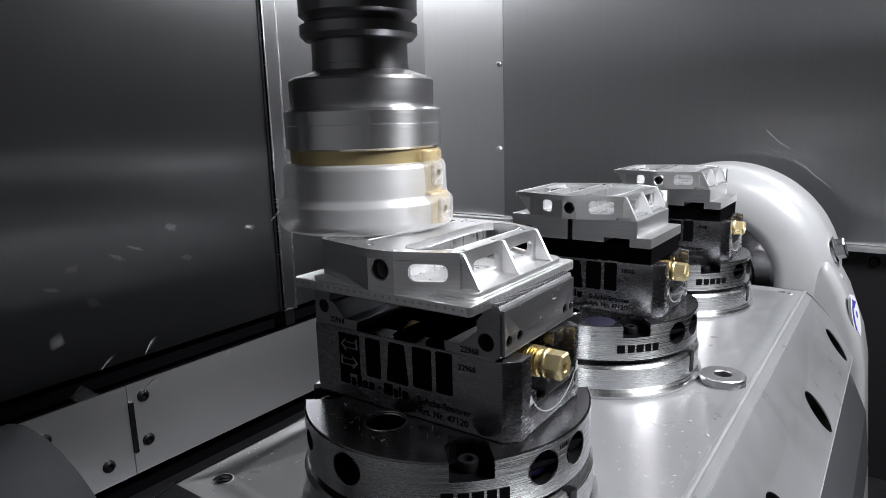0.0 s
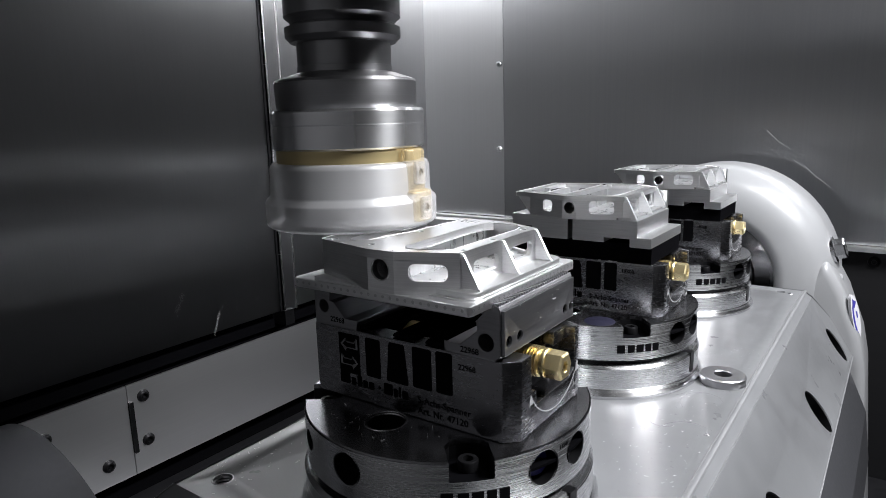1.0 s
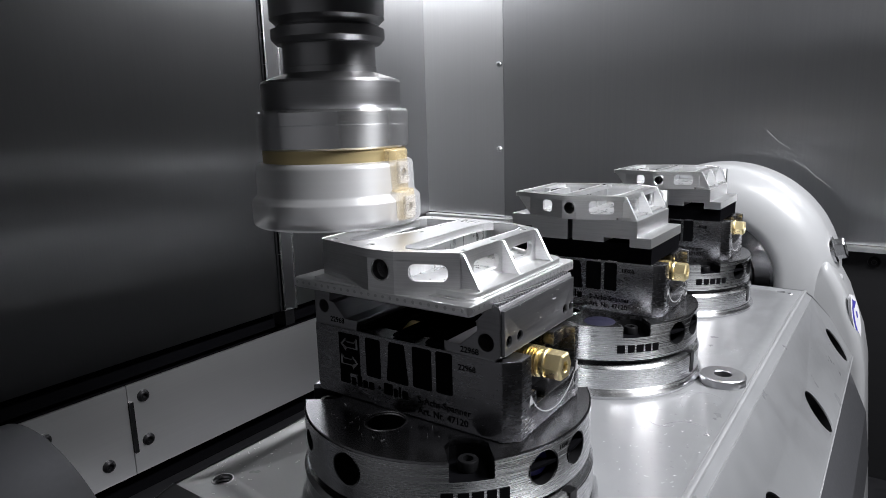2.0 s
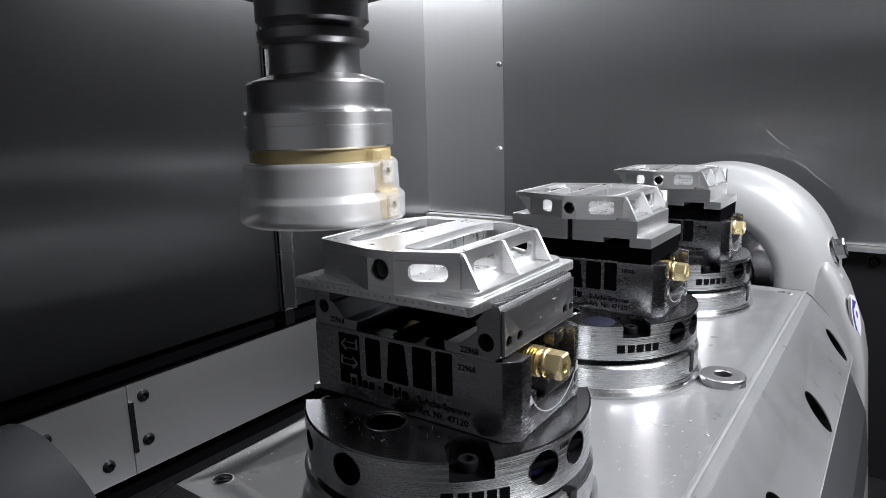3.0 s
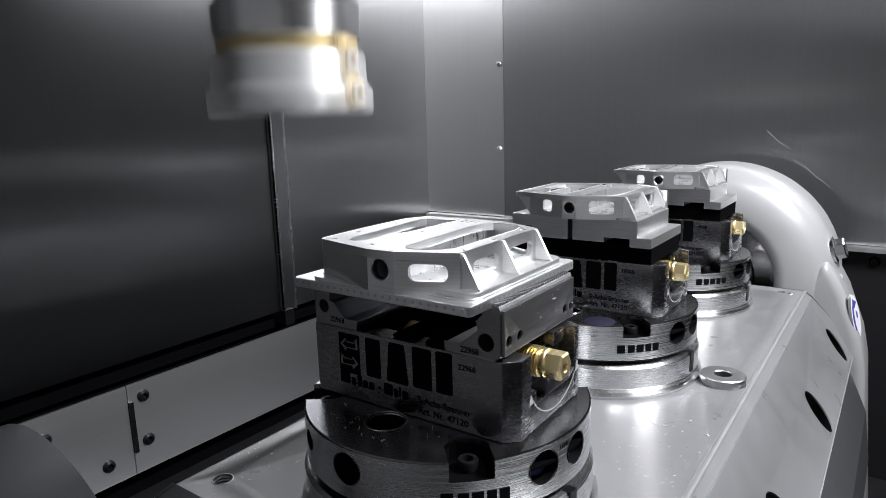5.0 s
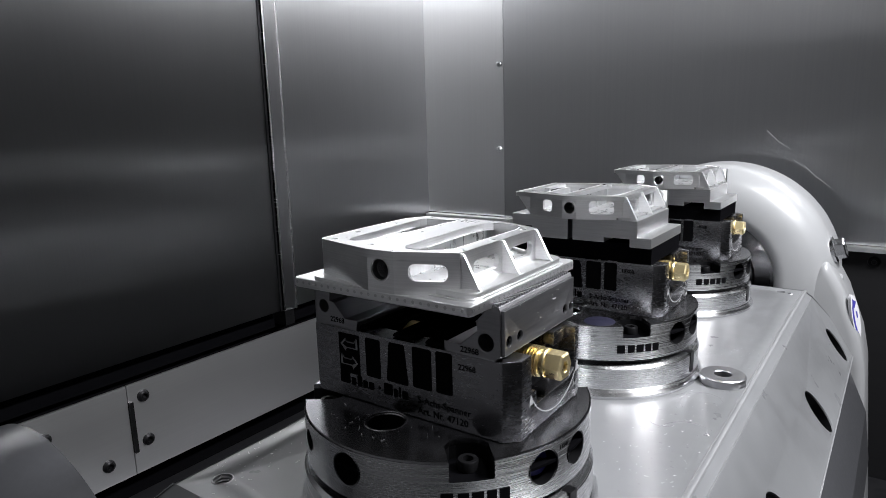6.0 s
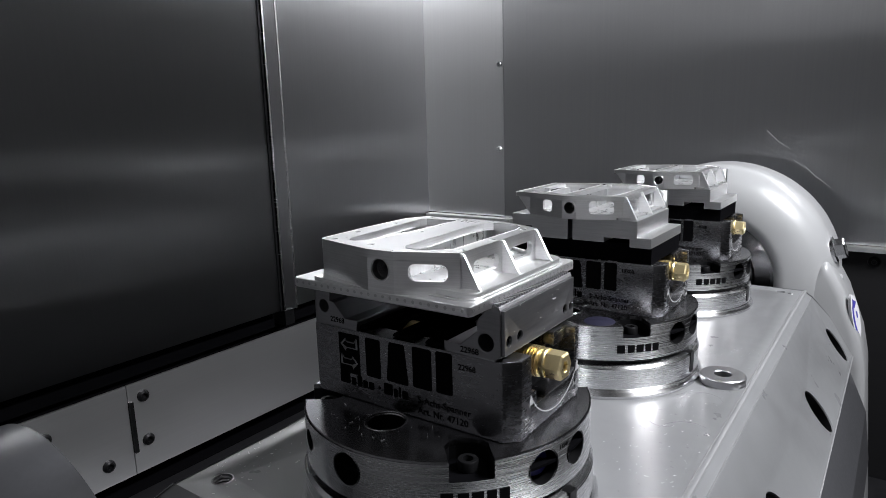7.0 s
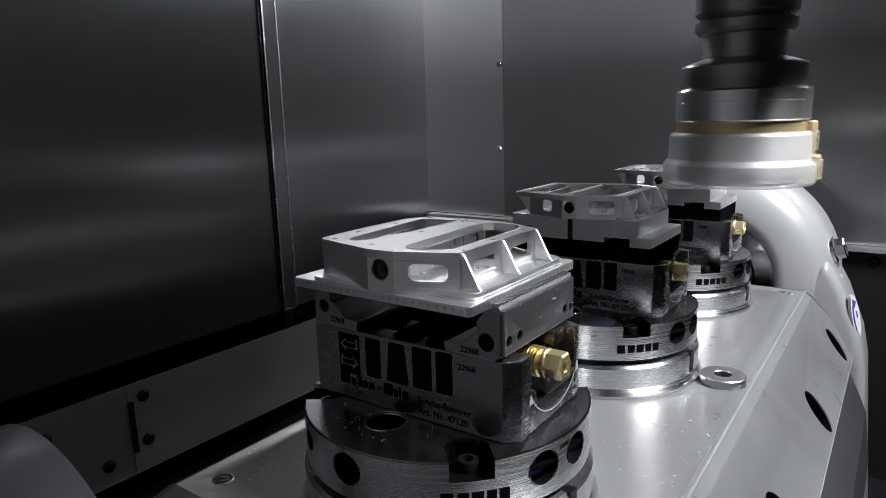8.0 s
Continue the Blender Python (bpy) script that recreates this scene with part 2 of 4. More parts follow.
# scratches left by swarf
for x0, z0, x1, z1, w in ((35, 184, 52, 168, 1.1), (52, 168, 70, 156, 0.7), (74, 141, 98, 124, 0.6), (100, 121, 125, 102, 0.9), (88, 134, 106, 115, 0.5),
                          (10, 395, 16, 399, 1.2), (22, 378, 25, 384, 1.2), (34, 390, 40, 392, 1.0), (-4, 383, 0, 388, 1.0), (48, 402, 51, 397, 1.0)):
    d = Vector((x1 - x0, z1 - z0))
    nrm = Vector((-d.y, d.x)).normalized() * w * 0.85
    b = slab(B(), [(x0 - nrm.x, z0 - nrm.y), (x1, z1), (x0 + nrm.x, z0 + nrm.y)], [], "y", YB - 1.9, YB - 1.5)
    part("scratch", b, M_SCRATCH, wn, "pale scratch in the sheet")

ww = structure("wall_west", block(B(), XL - 60, XL - 40, YN, YB, ZF, ZC), M_BLACK, "brushed stainless side wall with a sliding door")
piece("door_panel", soften(block(B(), XL - 22, XL, YN, 376, -86, ZC), 1.5), M_DOOR, ww, "brushed stainless sliding door panel, darkened for its shade")
piece("door_edge", soften(block(B(), XL - 20, XL + 2.5, 376.2, 379.5, -86, ZC), 1.0), M_BLACKSTEEL, ww, "black rubber door seal")
piece("door_post", soften(block(B(), XL - 22, XL - 3, 386.5, 413, -90, ZC), 2.0), M_WALL, ww, "stainless door post")
piece("door_post_lip", soften(block(B(), XL - 24, XL + 1.5, 384, 387.2, -90, ZC), 1.0), M_STEEL, ww, "bright folded lip")
piece("door_post_lip", soften(block(B(), XL - 24, XL - 1, 412.6, 415, -90, ZC), 0.8), M_STEEL, ww, "bright folded lip")
piece("wall_panel", soften(block(B(), XL - 22, XL - 2, 415.2, YB, -86, ZC), 0.3), M_WALL, ww)
# a black strip stands in for the shade of the gap below the door
piece("door_gap_strip", soften(block(B(), XL - 34, XL - 24, YN, YB, -119, -60), 1.5), M_BLACK, ww, "black strip for the shade in the gap below the door")
piece("post_foot", soften(block(B(), XL - 24, XL + 4, 383, 402, -112, -87), 2.0), M_BLACKSTEEL, ww, "black foot of the door post")
piece("lower_panel", soften(block(B(), XL - 3, XL, YN, 111.5, -246, -119), 1.0), M_LOWER, ww, "satin steel apron sheet")
piece("lower_panel", soften(block(B(), XL - 3, XL, 112.6, YB, -246, -119), 1.0), M_LOWER, ww, "satin steel apron sheet")
piece("slot_bracket", soften(block(B(), XL - 4, XL + 5, 112.0, 117.0, -214, -142), 1.0), M_BLACKSTEEL, ww, "dark joint bracket")
for y, z in ((133.5, -140), (133.7, -203.5), (77.2, -217.5), (7.6, -150), (-60, -160), (560, -140), (560, -203)):
    screw(ww, XL, y, z, "x", 8.5, 5)
piece("chute_sheet", soften(block(B(), XL - 20, -430, YN, YB, -300, -285), 2), M_FLOOR, ww, "dark chute sheet")

# ---- the swivelling table ----
table = thing("machine_table", "grey enamelled cast swivelling table carrying three clamping stations", "machine table")
tb = slab(B(), [(-147, -105), (131, -105), (131, 580), (-147, 580)], [ring_pts(-118.4, -76.5, 5.8, 28), ring_pts(100.6, 556.6, 4.5, 20)], "z", -8, 0,
          [(-139, -97.5), (123, -97.5), (123, 572), (-139, 572)])
piece("table_top", soften(tb, 1.2, 2, 0.6), M_PAINT, table, "", 30)
# steeper than the flank: its shade is put into the dark colour
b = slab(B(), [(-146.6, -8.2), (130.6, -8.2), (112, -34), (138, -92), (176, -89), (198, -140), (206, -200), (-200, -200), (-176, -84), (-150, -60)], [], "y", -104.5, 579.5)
part("table_body", b, M_COVER, table, "steep underside of the table, its shade put into dark enamel")
# a thin bead, added to draw a highlight along the edge
b = slab(B(), [(124.5 + 2.2 * math.cos(radians(q)), -0.2 + 1.1 * math.sin(radians(q))) for q in range(0, 181, 20)], [], "y", -98, 573)
piece("edge_bead", b, M_PAINT, table, "raised bead added to catch a highlight along the table edge", 60)
# sloping flanks with lightening holes, laid in their own plane: a along the table, s down the slope
fl = math.hypot(57, 92)
BORES = ((-30, 64), (168, 64), (367, 64.5), (568, 61))


def bore(y, q, grow=0.0, n=44):
    """The long oval that a slanting bore cuts in the flank."""
    u, w, t = 25.4 + grow, 14.5 + grow, radians(61)
    return [(y + u * math.cos(t) * math.cos(k) - w * math.sin(t) * math.sin(k), q + u * math.sin(t) * math.cos(k) + w * math.cos(t) * math.sin(k))
            for k in (2 * math.pi * i / n for i in range(n))]


for side in (1, -1):
    b = slab(B(), [(-105, 0), (580, 0), (612, 40), (650, 90), (-105, 90)], [bore(y, q) for y, q in BORES], "z", -13, 0)
    ux, uz = 57 / fl, -92 / fl
    m = Matrix(((0, side * ux, side * -uz, (131 if side > 0 else -147) * MM), (1, 0, 0, 0), (0, uz, ux, -8 * MM), (0, 0, 0, 1)))
    bmesh.ops.transform(b, matrix=m, verts=b.verts)
    flank = piece("flank", soften(b, 0.8, 2, 0.9), M_PAINT, table, "", 30)
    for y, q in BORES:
        # a dark lining puts the bore's shade into the colour
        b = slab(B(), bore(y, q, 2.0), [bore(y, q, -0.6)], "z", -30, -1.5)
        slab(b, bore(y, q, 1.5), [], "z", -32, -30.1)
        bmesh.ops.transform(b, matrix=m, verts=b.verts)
        piece("flank_bore", b, M_BLACKSTEEL, flank, "bore lining, dark for the shade inside")
b = B()
for k in range(7):
    lathe(b, [(5.9, -1.2 - 2.0 * k), (5.1, -2.2 - 2.0 * k), (5.9, -3.2 - 2.0 * k)], 28, "z", (-118.4, -76.5, 0))
lathe(b, [(0, -15), (5.9, -15)], 28, "z", (-118.4, -76.5, 0))
piece("threaded_insert", b, M_HOLDER, table, "dark threaded insert")
lathe_b = lathe(B(), [(5.8, -0.6), (5.9, 0.15), (6.6, 0.15), (6.9, 0.0)], 36, "z", (-118.4, -76.5, 0))
piece("insert_collar", lathe_b, M_JAW, table, "bare steel collar")
# black floor, painted for the shade in the hole
piece("hole_floor", lathe(B(), [(0, -7.5), (4.6, -7.5)], 20, "z", (100.6, 556.6, 0)), M_BLACK, table)
piece("edge_screw", lathe(B(), [(0, 1.0), (1.8, 1.0), (2.6, 0.6), (2.9, 0)], 20, "z", (112, 551, 0)), M_STEEL, table)

plug = thing("lifting_ring", "flat bare steel ring screwed on the enamelled table", "ring")
b = lathe(B(), [(6.5, 0.2), (6.5, 6.4), (7.2, 7), (16.6, 7), (17.6, 6.2), (17.6, 0.2), (6.5, 0.2)], 64, "z", (104, 239, 0))
piece("ring_body", b, M_JAW, plug)
# a black floor paints the socket's shade
piece("ring_socket", lathe(B(), [(0, 1.2), (6.6, 1.2)], 6, "z", (104, 239, 0)), M_BLACK, plug, "socket floor, black for the shade in it")

# ---- trunnion arms ----
arm = thing("trunnion_arm", "rounded grey enamelled cast trunnion arm at the table's far end", "machine arm")
ab = lathe(B(), [(81, 640), (81, 606), (85, 601), (95, 600), (112, 602), (126, 607), (136, 615), (144, 627), (148, 642), (149, 660), (149, 700), (0, 700)], 160, "y", (4, 0, -4))
piece("arm_shell", ab, M_ARM, arm, "", 50)
b = lathe(B(), [(0, 615), (24, 615), (26, 618), (54, 618), (56, 622), (74, 622), (76, 612), (80.8, 612), (80.8, 640)], 128, "y", (4, 0, -4))
piece("hub", b, M_HUB, arm, "dark turned steel trunnion hub")
for sx in (1, -1):
    o = [(100, -40), (138, 34), (152, 14), (164, -8), (184, -62), (192, -100), (212, -330), (80, -330), (90, -90)]
    b = slab(B(), [(4 + sx * (x - 4), z) for x, z in o], [], "y", 608, 698)
    piece("arm_leg", soften(b, 12, 5, 0.9), M_ARM, arm, "", 50)


def on_arm(bm, deg, y, out, lean=0.0):
    """Stand a piece built along z on the arm's rim, deg above the horizontal."""
    a = radians(deg)
    c, s_ = math.cos(radians(lean)), math.sin(radians(lean))
    n = Vector((math.cos(a) * c, -s_, math.sin(a) * c))
    t = Vector((math.cos(a) * s_, c, math.sin(a) * s_))
    s = t.cross(n)
    p = Vector((4, y, -4)) * MM + Vector((math.cos(a), 0, math.sin(a))) * out * MM
    m = Matrix(((s.x, t.x, n.x, p.x), (s.y, t.y, n.y, p.y), (s.z, t.z, n.z, p.z), (0, 0, 0, 1)))
    bmesh.ops.transform(bm, matrix=m, verts=bm.verts)
    return bm


b = lathe(B(), [(0, 15), (11.5, 15), (13, 13.5), (13, 1)], 6)
piece("arm_bolt", on_arm(b, 17, 648, 146), M_STEEL, arm, "bright hexagon bolt", 20)
b = lathe(B(), [(0, 3), (17, 3), (17, -4)], 32)
piece("bolt_washer", on_arm(b, 17, 648, 146), M_STEEL, arm, "bright washer")
b = lathe(B(), [(0, 8), (4, 7.5), (6, 5), (6.4, -4)], 24)
piece("arm_plug", on_arm(b, 3, 645, 147), M_ARM, arm, "painted round plug")
n_ = Vector((0.84, -0.53, 0.10)).normalized()
l_ = Vector((0.28, 0.10, -0.95)).normalized()
l_ = (l_ - n_ * l_.dot(n_)).normalized()
w_ = l_.cross(n_)
LABEL = Matrix(((w_.x, l_.x, n_.x, 0.1765), (w_.y, l_.y, n_.y, 0.616), (w_.z, l_.z, n_.z, -0.036), (0, 0, 0, 1)))


def oval(a, c, n=36):
    return [(a * math.cos(2 * math.pi * k / n), c * math.sin(2 * math.pi * k / n)) for k in range(n)]


b = slab(B(), oval(6.6, 29), [], "z", -3, 0.8)
bmesh.ops.transform(b, matrix=LABEL, verts=b.verts)
lab = piece("label_plate", b, M_LABEL, arm, "white oval sticker with a blue mark")
for o in ([(5.0 * math.cos(radians(t)), 23 * math.sin(radians(t))) for t in range(-40, 81, 10)] + [(3.2 * math.cos(radians(t)) - 0.4, 21 * math.sin(radians(t))) for t in range(80, -41, -10)],
          [(-3.6, -19), (1.6, -24), (3.4, -14), (0.4, -12)], [(-3.0, -6), (-0.8, -8), (-1.2, 2), (-2.6, 1)]):
    b = slab(B(), o, [], "z", 0.85, 1.2)
    bmesh.ops.transform(b, matrix=LABEL, verts=b.verts)
    part("blue_mark", b, M_BLUE, lab)

arm2 = thing("trunnion_arm", "domed dark grey enamelled cover beside the table's corner", "machine arm")
prof = [(137 * math.cos(t), -126 - 92 * math.sin(t)) for t in [radians(90 - 6 * k) for k in range(16)]]
ab = lathe(B(), prof + [(137, -124), (0, -124)], 96, "y", (-258, 0, -122))
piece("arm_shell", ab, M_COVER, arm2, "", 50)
b = block(B(), -370, -150, -190, -130, -329, -120)
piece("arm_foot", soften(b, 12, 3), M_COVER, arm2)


# ---- zero-point plates ----
def cyl(az, r, z):
    a = radians(az)
    return Vector((r * math.cos(a), r * math.sin(a), z)) * MM


NOTCHES = (-47.0, -146.5, 43.0, 133.5)
SIDE_HOLES = ((-92.7, 46.2, 8.6), (-20.0, 46.2, 9.0), (-1.5, 46.5, 8.6), (88.0, 46.2, 8.6), (160.0, 46.2, 8.6), (-120.0, 46.2, 6.0))


def plate_wall(b, R, z0, z1, zn):
    """The plate's turned rim with round bores in it; under a notch it ends at zn."""
    hw, nw = 8.0, 7.6
    spans = [(az - hw, az + hw, "hole", (az, z, r)) for az, z, r in SIDE_HOLES] + [(az - nw, az + nw, "notch", None) for az in NOTCHES]
    spans.sort()
    cur = spans[0][0]
    todo = []
    for a0, a1, kind, h in spans:
        if a0 > cur + 1e-6:
            todo.append((cur, a0, "plain", None))
        todo.append((a0, a1, kind, h))
        cur = a1
    todo.append((cur, spans[0][0] + 360, "plain", None))
    for a0, a1, kind, h in todo:
        n = max(1, int((a1 - a0) / 3))
        if kind != "hole":
            zz = zn if kind == "notch" else z1
            for k in range(n):
                p, q = a0 + (a1 - a0) * k / n, a0 + (a1 - a0) * (k + 1) / n
                b.faces.new([b.verts.new(cyl(a, R, z)) for a, z in ((p, z0), (q, z0), (q, zz), (p, zz))])
            continue
        az, hz, hr = h
        m = 32
        inner, outer = [], []
        for k in range(m):
            t = 2 * math.pi * k / m + math.pi / 4
            c, s = math.cos(t), math.sin(t)
            inner.append((az + math.degrees(hr * c / R), hz + hr * s))
            f = 1 / max(abs(c), abs(s))
            u, v = c * f, s * f
            outer.append((az + hw * u, hz + (v * (z1 - hz) if v > 0 else v * (hz - z0))))
        vi = [b.verts.new(cyl(a, R, z)) for a, z in inner]
        vo = [b.verts.new(cyl(a, R, z)) for a, z in outer]
        for k in range(m):
            j = (k + 1) % m
            b.faces.new((vo[k], vo[j], vi[j], vi[k]))
    bmesh.ops.remove_doubles(b, verts=b.verts, dist=1e-6)
    b.normal_update()
    for f in b.faces:
        c = f.calc_center_median()
        if f.normal.dot(Vector((c.x, c.y, 0))) < 0 and c.xy.length > (R - 0.6) * MM:
            f.normal_flip()
    return b


def plate(m, plugs):
    base = thing("base_plate", "round turned-steel zero-point plate in two tiers on the table", "clamping plate", m, "clamping plates")
    b = lathe(B(), [(0, 0.2), (88, 0.2), (88, 2.5), (85.4, 7), (85, 7.5), (85, 23.2), (83.2, 25.5), (0, 25.5)], 144)
    piece("lower_tier", b, M_STEEL, base, "", 25)
    piece("groove", lathe(B(), [(78, 25), (78, 30)], 120), M_BLACKSTEEL, base, "black sealing groove")
    b = plate_wall(B(), 83, 30.4, 57.2, 48)
    smooth(part("upper_tier", b, M_STEEL, base, "", False), 25)
    piece("tier_edge", lathe(B(), [(60, 29.6), (82.2, 29.6), (83, 30.4)], 144), M_STEEL, base)
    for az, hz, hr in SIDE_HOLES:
        # bores are lined dark to paint their inner shade
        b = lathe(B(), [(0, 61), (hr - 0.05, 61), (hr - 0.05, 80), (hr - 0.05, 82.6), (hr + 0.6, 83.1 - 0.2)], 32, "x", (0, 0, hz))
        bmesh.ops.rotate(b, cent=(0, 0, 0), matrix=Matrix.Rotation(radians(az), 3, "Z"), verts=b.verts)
        piece("side_bore", b, M_BLACKSTEEL, base, "cross bore, darkened for the shade inside")
    # the flat top, with notches cut in from the rim and the threaded bore
    ring = []
    for k in range(240):
        a = -180 + 1.5 * k
        near = min(NOTCHES, key=lambda q: abs((a - q + 180) % 360 - 180))
        d = (a - near + 180) % 360 - 180
        ring.append((a, d, near))
    outl, outh = [], []
    for k, (a, d, q) in enumerate(ring):
        if abs(d) > 7.6:
            outl.append((82.95 * math.cos(radians(a)), 82.95 * math.sin(radians(a))))
            outh.append((82.0 * math.cos(radians(a)), 82.0 * math.sin(radians(a))))
        elif abs(ring[k - 1][1]) > 7.6 or k == 0:
            c, s = math.cos(radians(q)), math.sin(radians(q))
            w = 82.95 * math.sin(radians(7.6))
            loc = [(82.2, -w), (66, -w), (61.5, -w + 3), (60, -w + 7), (60, w - 7), (61.5, w - 3), (66, w), (82.2, w)]
            for r, t in loc:
                outl.append((r * c - t * s, r * s + t * c))
                outh.append((r * c - t * s, r * s + t * c))
    low = []
    for x, y in outl:
        a, r = math.degrees(math.atan2(y, x)), math.hypot(x, y)
        near = min(abs((a - h[0] + 180) % 360 - 180) for h in SIDE_HOLES)
        f = 62 / r if near < 8.5 and r > 82.5 else (r - 0.1) / r
        low.append((x * f, y * f))
    # ring, core and bore wall are dark: the recesses' shade is in the colour
    part("notch_ring", slab(B(), low, [ring_pts(-5, -50, 10.7, 36)], "z", 48, 55.3), M_BLACKSTEEL, base, "inner ring, black for the shade in the notches")
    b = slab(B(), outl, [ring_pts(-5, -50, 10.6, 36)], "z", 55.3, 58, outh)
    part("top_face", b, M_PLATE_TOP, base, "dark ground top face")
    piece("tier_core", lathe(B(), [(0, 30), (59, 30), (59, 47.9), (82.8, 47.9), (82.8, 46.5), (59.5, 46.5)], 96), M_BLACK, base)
    piece("bore_wall", lathe(B(), [(0, 48.2), (10.4, 48.2), (10.4, 57.0)], 40, "z", (-5, -50, 0)), M_BLACKSTEEL, base, "threaded bore, darkened for the shade inside")
    piece("bore_rim", lathe(B(), [(10.3, 56.8), (11.0, 58.2), (11.7, 58.25), (11.9, 58.0)], 40, "z", (-5, -50, 0)), M_STEEL, base, "bright chamfered rim")
    for q in NOTCHES[:2]:
        c, s = math.cos(radians(q)), math.sin(radians(q))
        b = lathe(B(), [(0, 50.2), (2.6, 50.2), (2.8, 53.4), (4.8, 53.4), (5.2, 52.8), (5.2, 48)], 28, "z", (71 * c, 71 * s, 0))
        piece("notch_screw", b, M_BLACKSTEEL, base, "black cap screw")
    for az, mat, lab in plugs:
        c, s = math.cos(radians(az)), math.sin(radians(az))
        b = lathe(B(), [(0, 0), (3, 0), (3.2, 2.5), (6, 2.5), (6.6, 1.5), (7.4, 0.5), (7.4, -3)], 28)
        t = Vector((c, s, 0))
        mm = Matrix.Translation(t * 76 * MM + Vector((0, 0, 46.4 * MM))) @ t.to_track_quat("Z", "Y").to_matrix().to_4x4()
        bmesh.ops.transform(b, matrix=mm, verts=b.verts)
        piece("side_plug", b, mat, base, lab)
    # the maker's mark as plain shapes, and the number
    for a0, a1, z0, z1 in ((-57.6, -53.4, 36.0, 42.4), (-51.9, -48.2, 36.2, 42.2), (-47.2, -43.2, 36.2, 42.2), (-42.2, -38.8, 36.2, 42.2), (-37.8, -34.2, 36.2, 42.2)):
        b = B()
        n = 4
        vs = [[b.verts.new(cyl(a0 + (a1 - a0) * k / n, r, z)) for k in range(n + 1)] for r, z in ((83.25, z0), (83.25, z1), (82.8, z1), (82.8, z0))]
        for u, v in zip(vs, vs[1:] + vs[:1]):
            for k in range(n):
                b.faces.new((u[k], u[k + 1], v[k + 1], v[k]))
        part("mark", b, M_INK, base, "black printed mark")
    a = radians(-9.5)
    mt = Matrix(((-math.sin(a), 0, math.cos(a), 83.1 * math.cos(a) * MM), (math.cos(a), 0, math.sin(a), 83.1 * math.sin(a) * MM), (0, 1, 0, 52.0 * MM), (0, 0, 0, 1)))
    lettering("writing", "11546", 3.2, mt @ Matrix.Translation((-4.5 * MM, 0, 0)), M_INK, base, "black engraved number")
    # no slot is cut: a slightly raised black block paints its shade
    for t in (-6, 84):
        bb = block(B(), 80, 85.4, -3.2, 3.2, 9.5, 25.7)
        bmesh.ops.rotate(bb, cent=(0, 0, 0), matrix=Matrix.Rotation(radians(t), 3, "Z"), verts=bb.verts)
        part("slot", bb, M_BLACKSTEEL, base, "black block painted in for a dark slot")
    return base


def lettering(name, text, size, m, mat, parent, label="", space=1.0, heavy=0.09):
    cu = bpy.data.curves.new(name, "FONT")
    cu.body, cu.size, cu.extrude, cu.align_x, cu.space_character, cu.offset = text, size * MM, 0.05 * MM, "LEFT", space, heavy * MM
    tmp = bpy.data.objects.new(name, cu)
    scene.collection.objects.link(tmp)
    bpy.context.view_layer.update()
    me = bpy.data.meshes.new_from_object(tmp.evaluated_get(bpy.context.evaluated_depsgraph_get()))
    bpy.data.objects.remove(tmp)
    me.transform(m)
    me.materials.clear()
    me.materials.append(mat)
    ob = new(name, me)
    ob.parent = parent
    if label:
        tagged(ob, label)
    return ob


def on_front(x, z, y=-38.62):
    return Matrix(((1, 0, 0, x * MM), (0, 0, -1, y * MM), (0, 1, 0, z * MM), (0, 0, 0, 1)))


def on_end(y, z, x=67.12):
    return Matrix(((0, 0, 1, x * MM), (1, 0, 0, y * MM), (0, 1, 0, z * MM), (0, 0, 0, 1)))


def flat(outer, holes, y=-38.5, d=0.12):
    return slab(B(), outer, holes, "y", y - d, y)


def bar(x0, x1, z0, z1):
    return [(x0, z0), (x1, z0), (x1, z1), (x0, z1)]


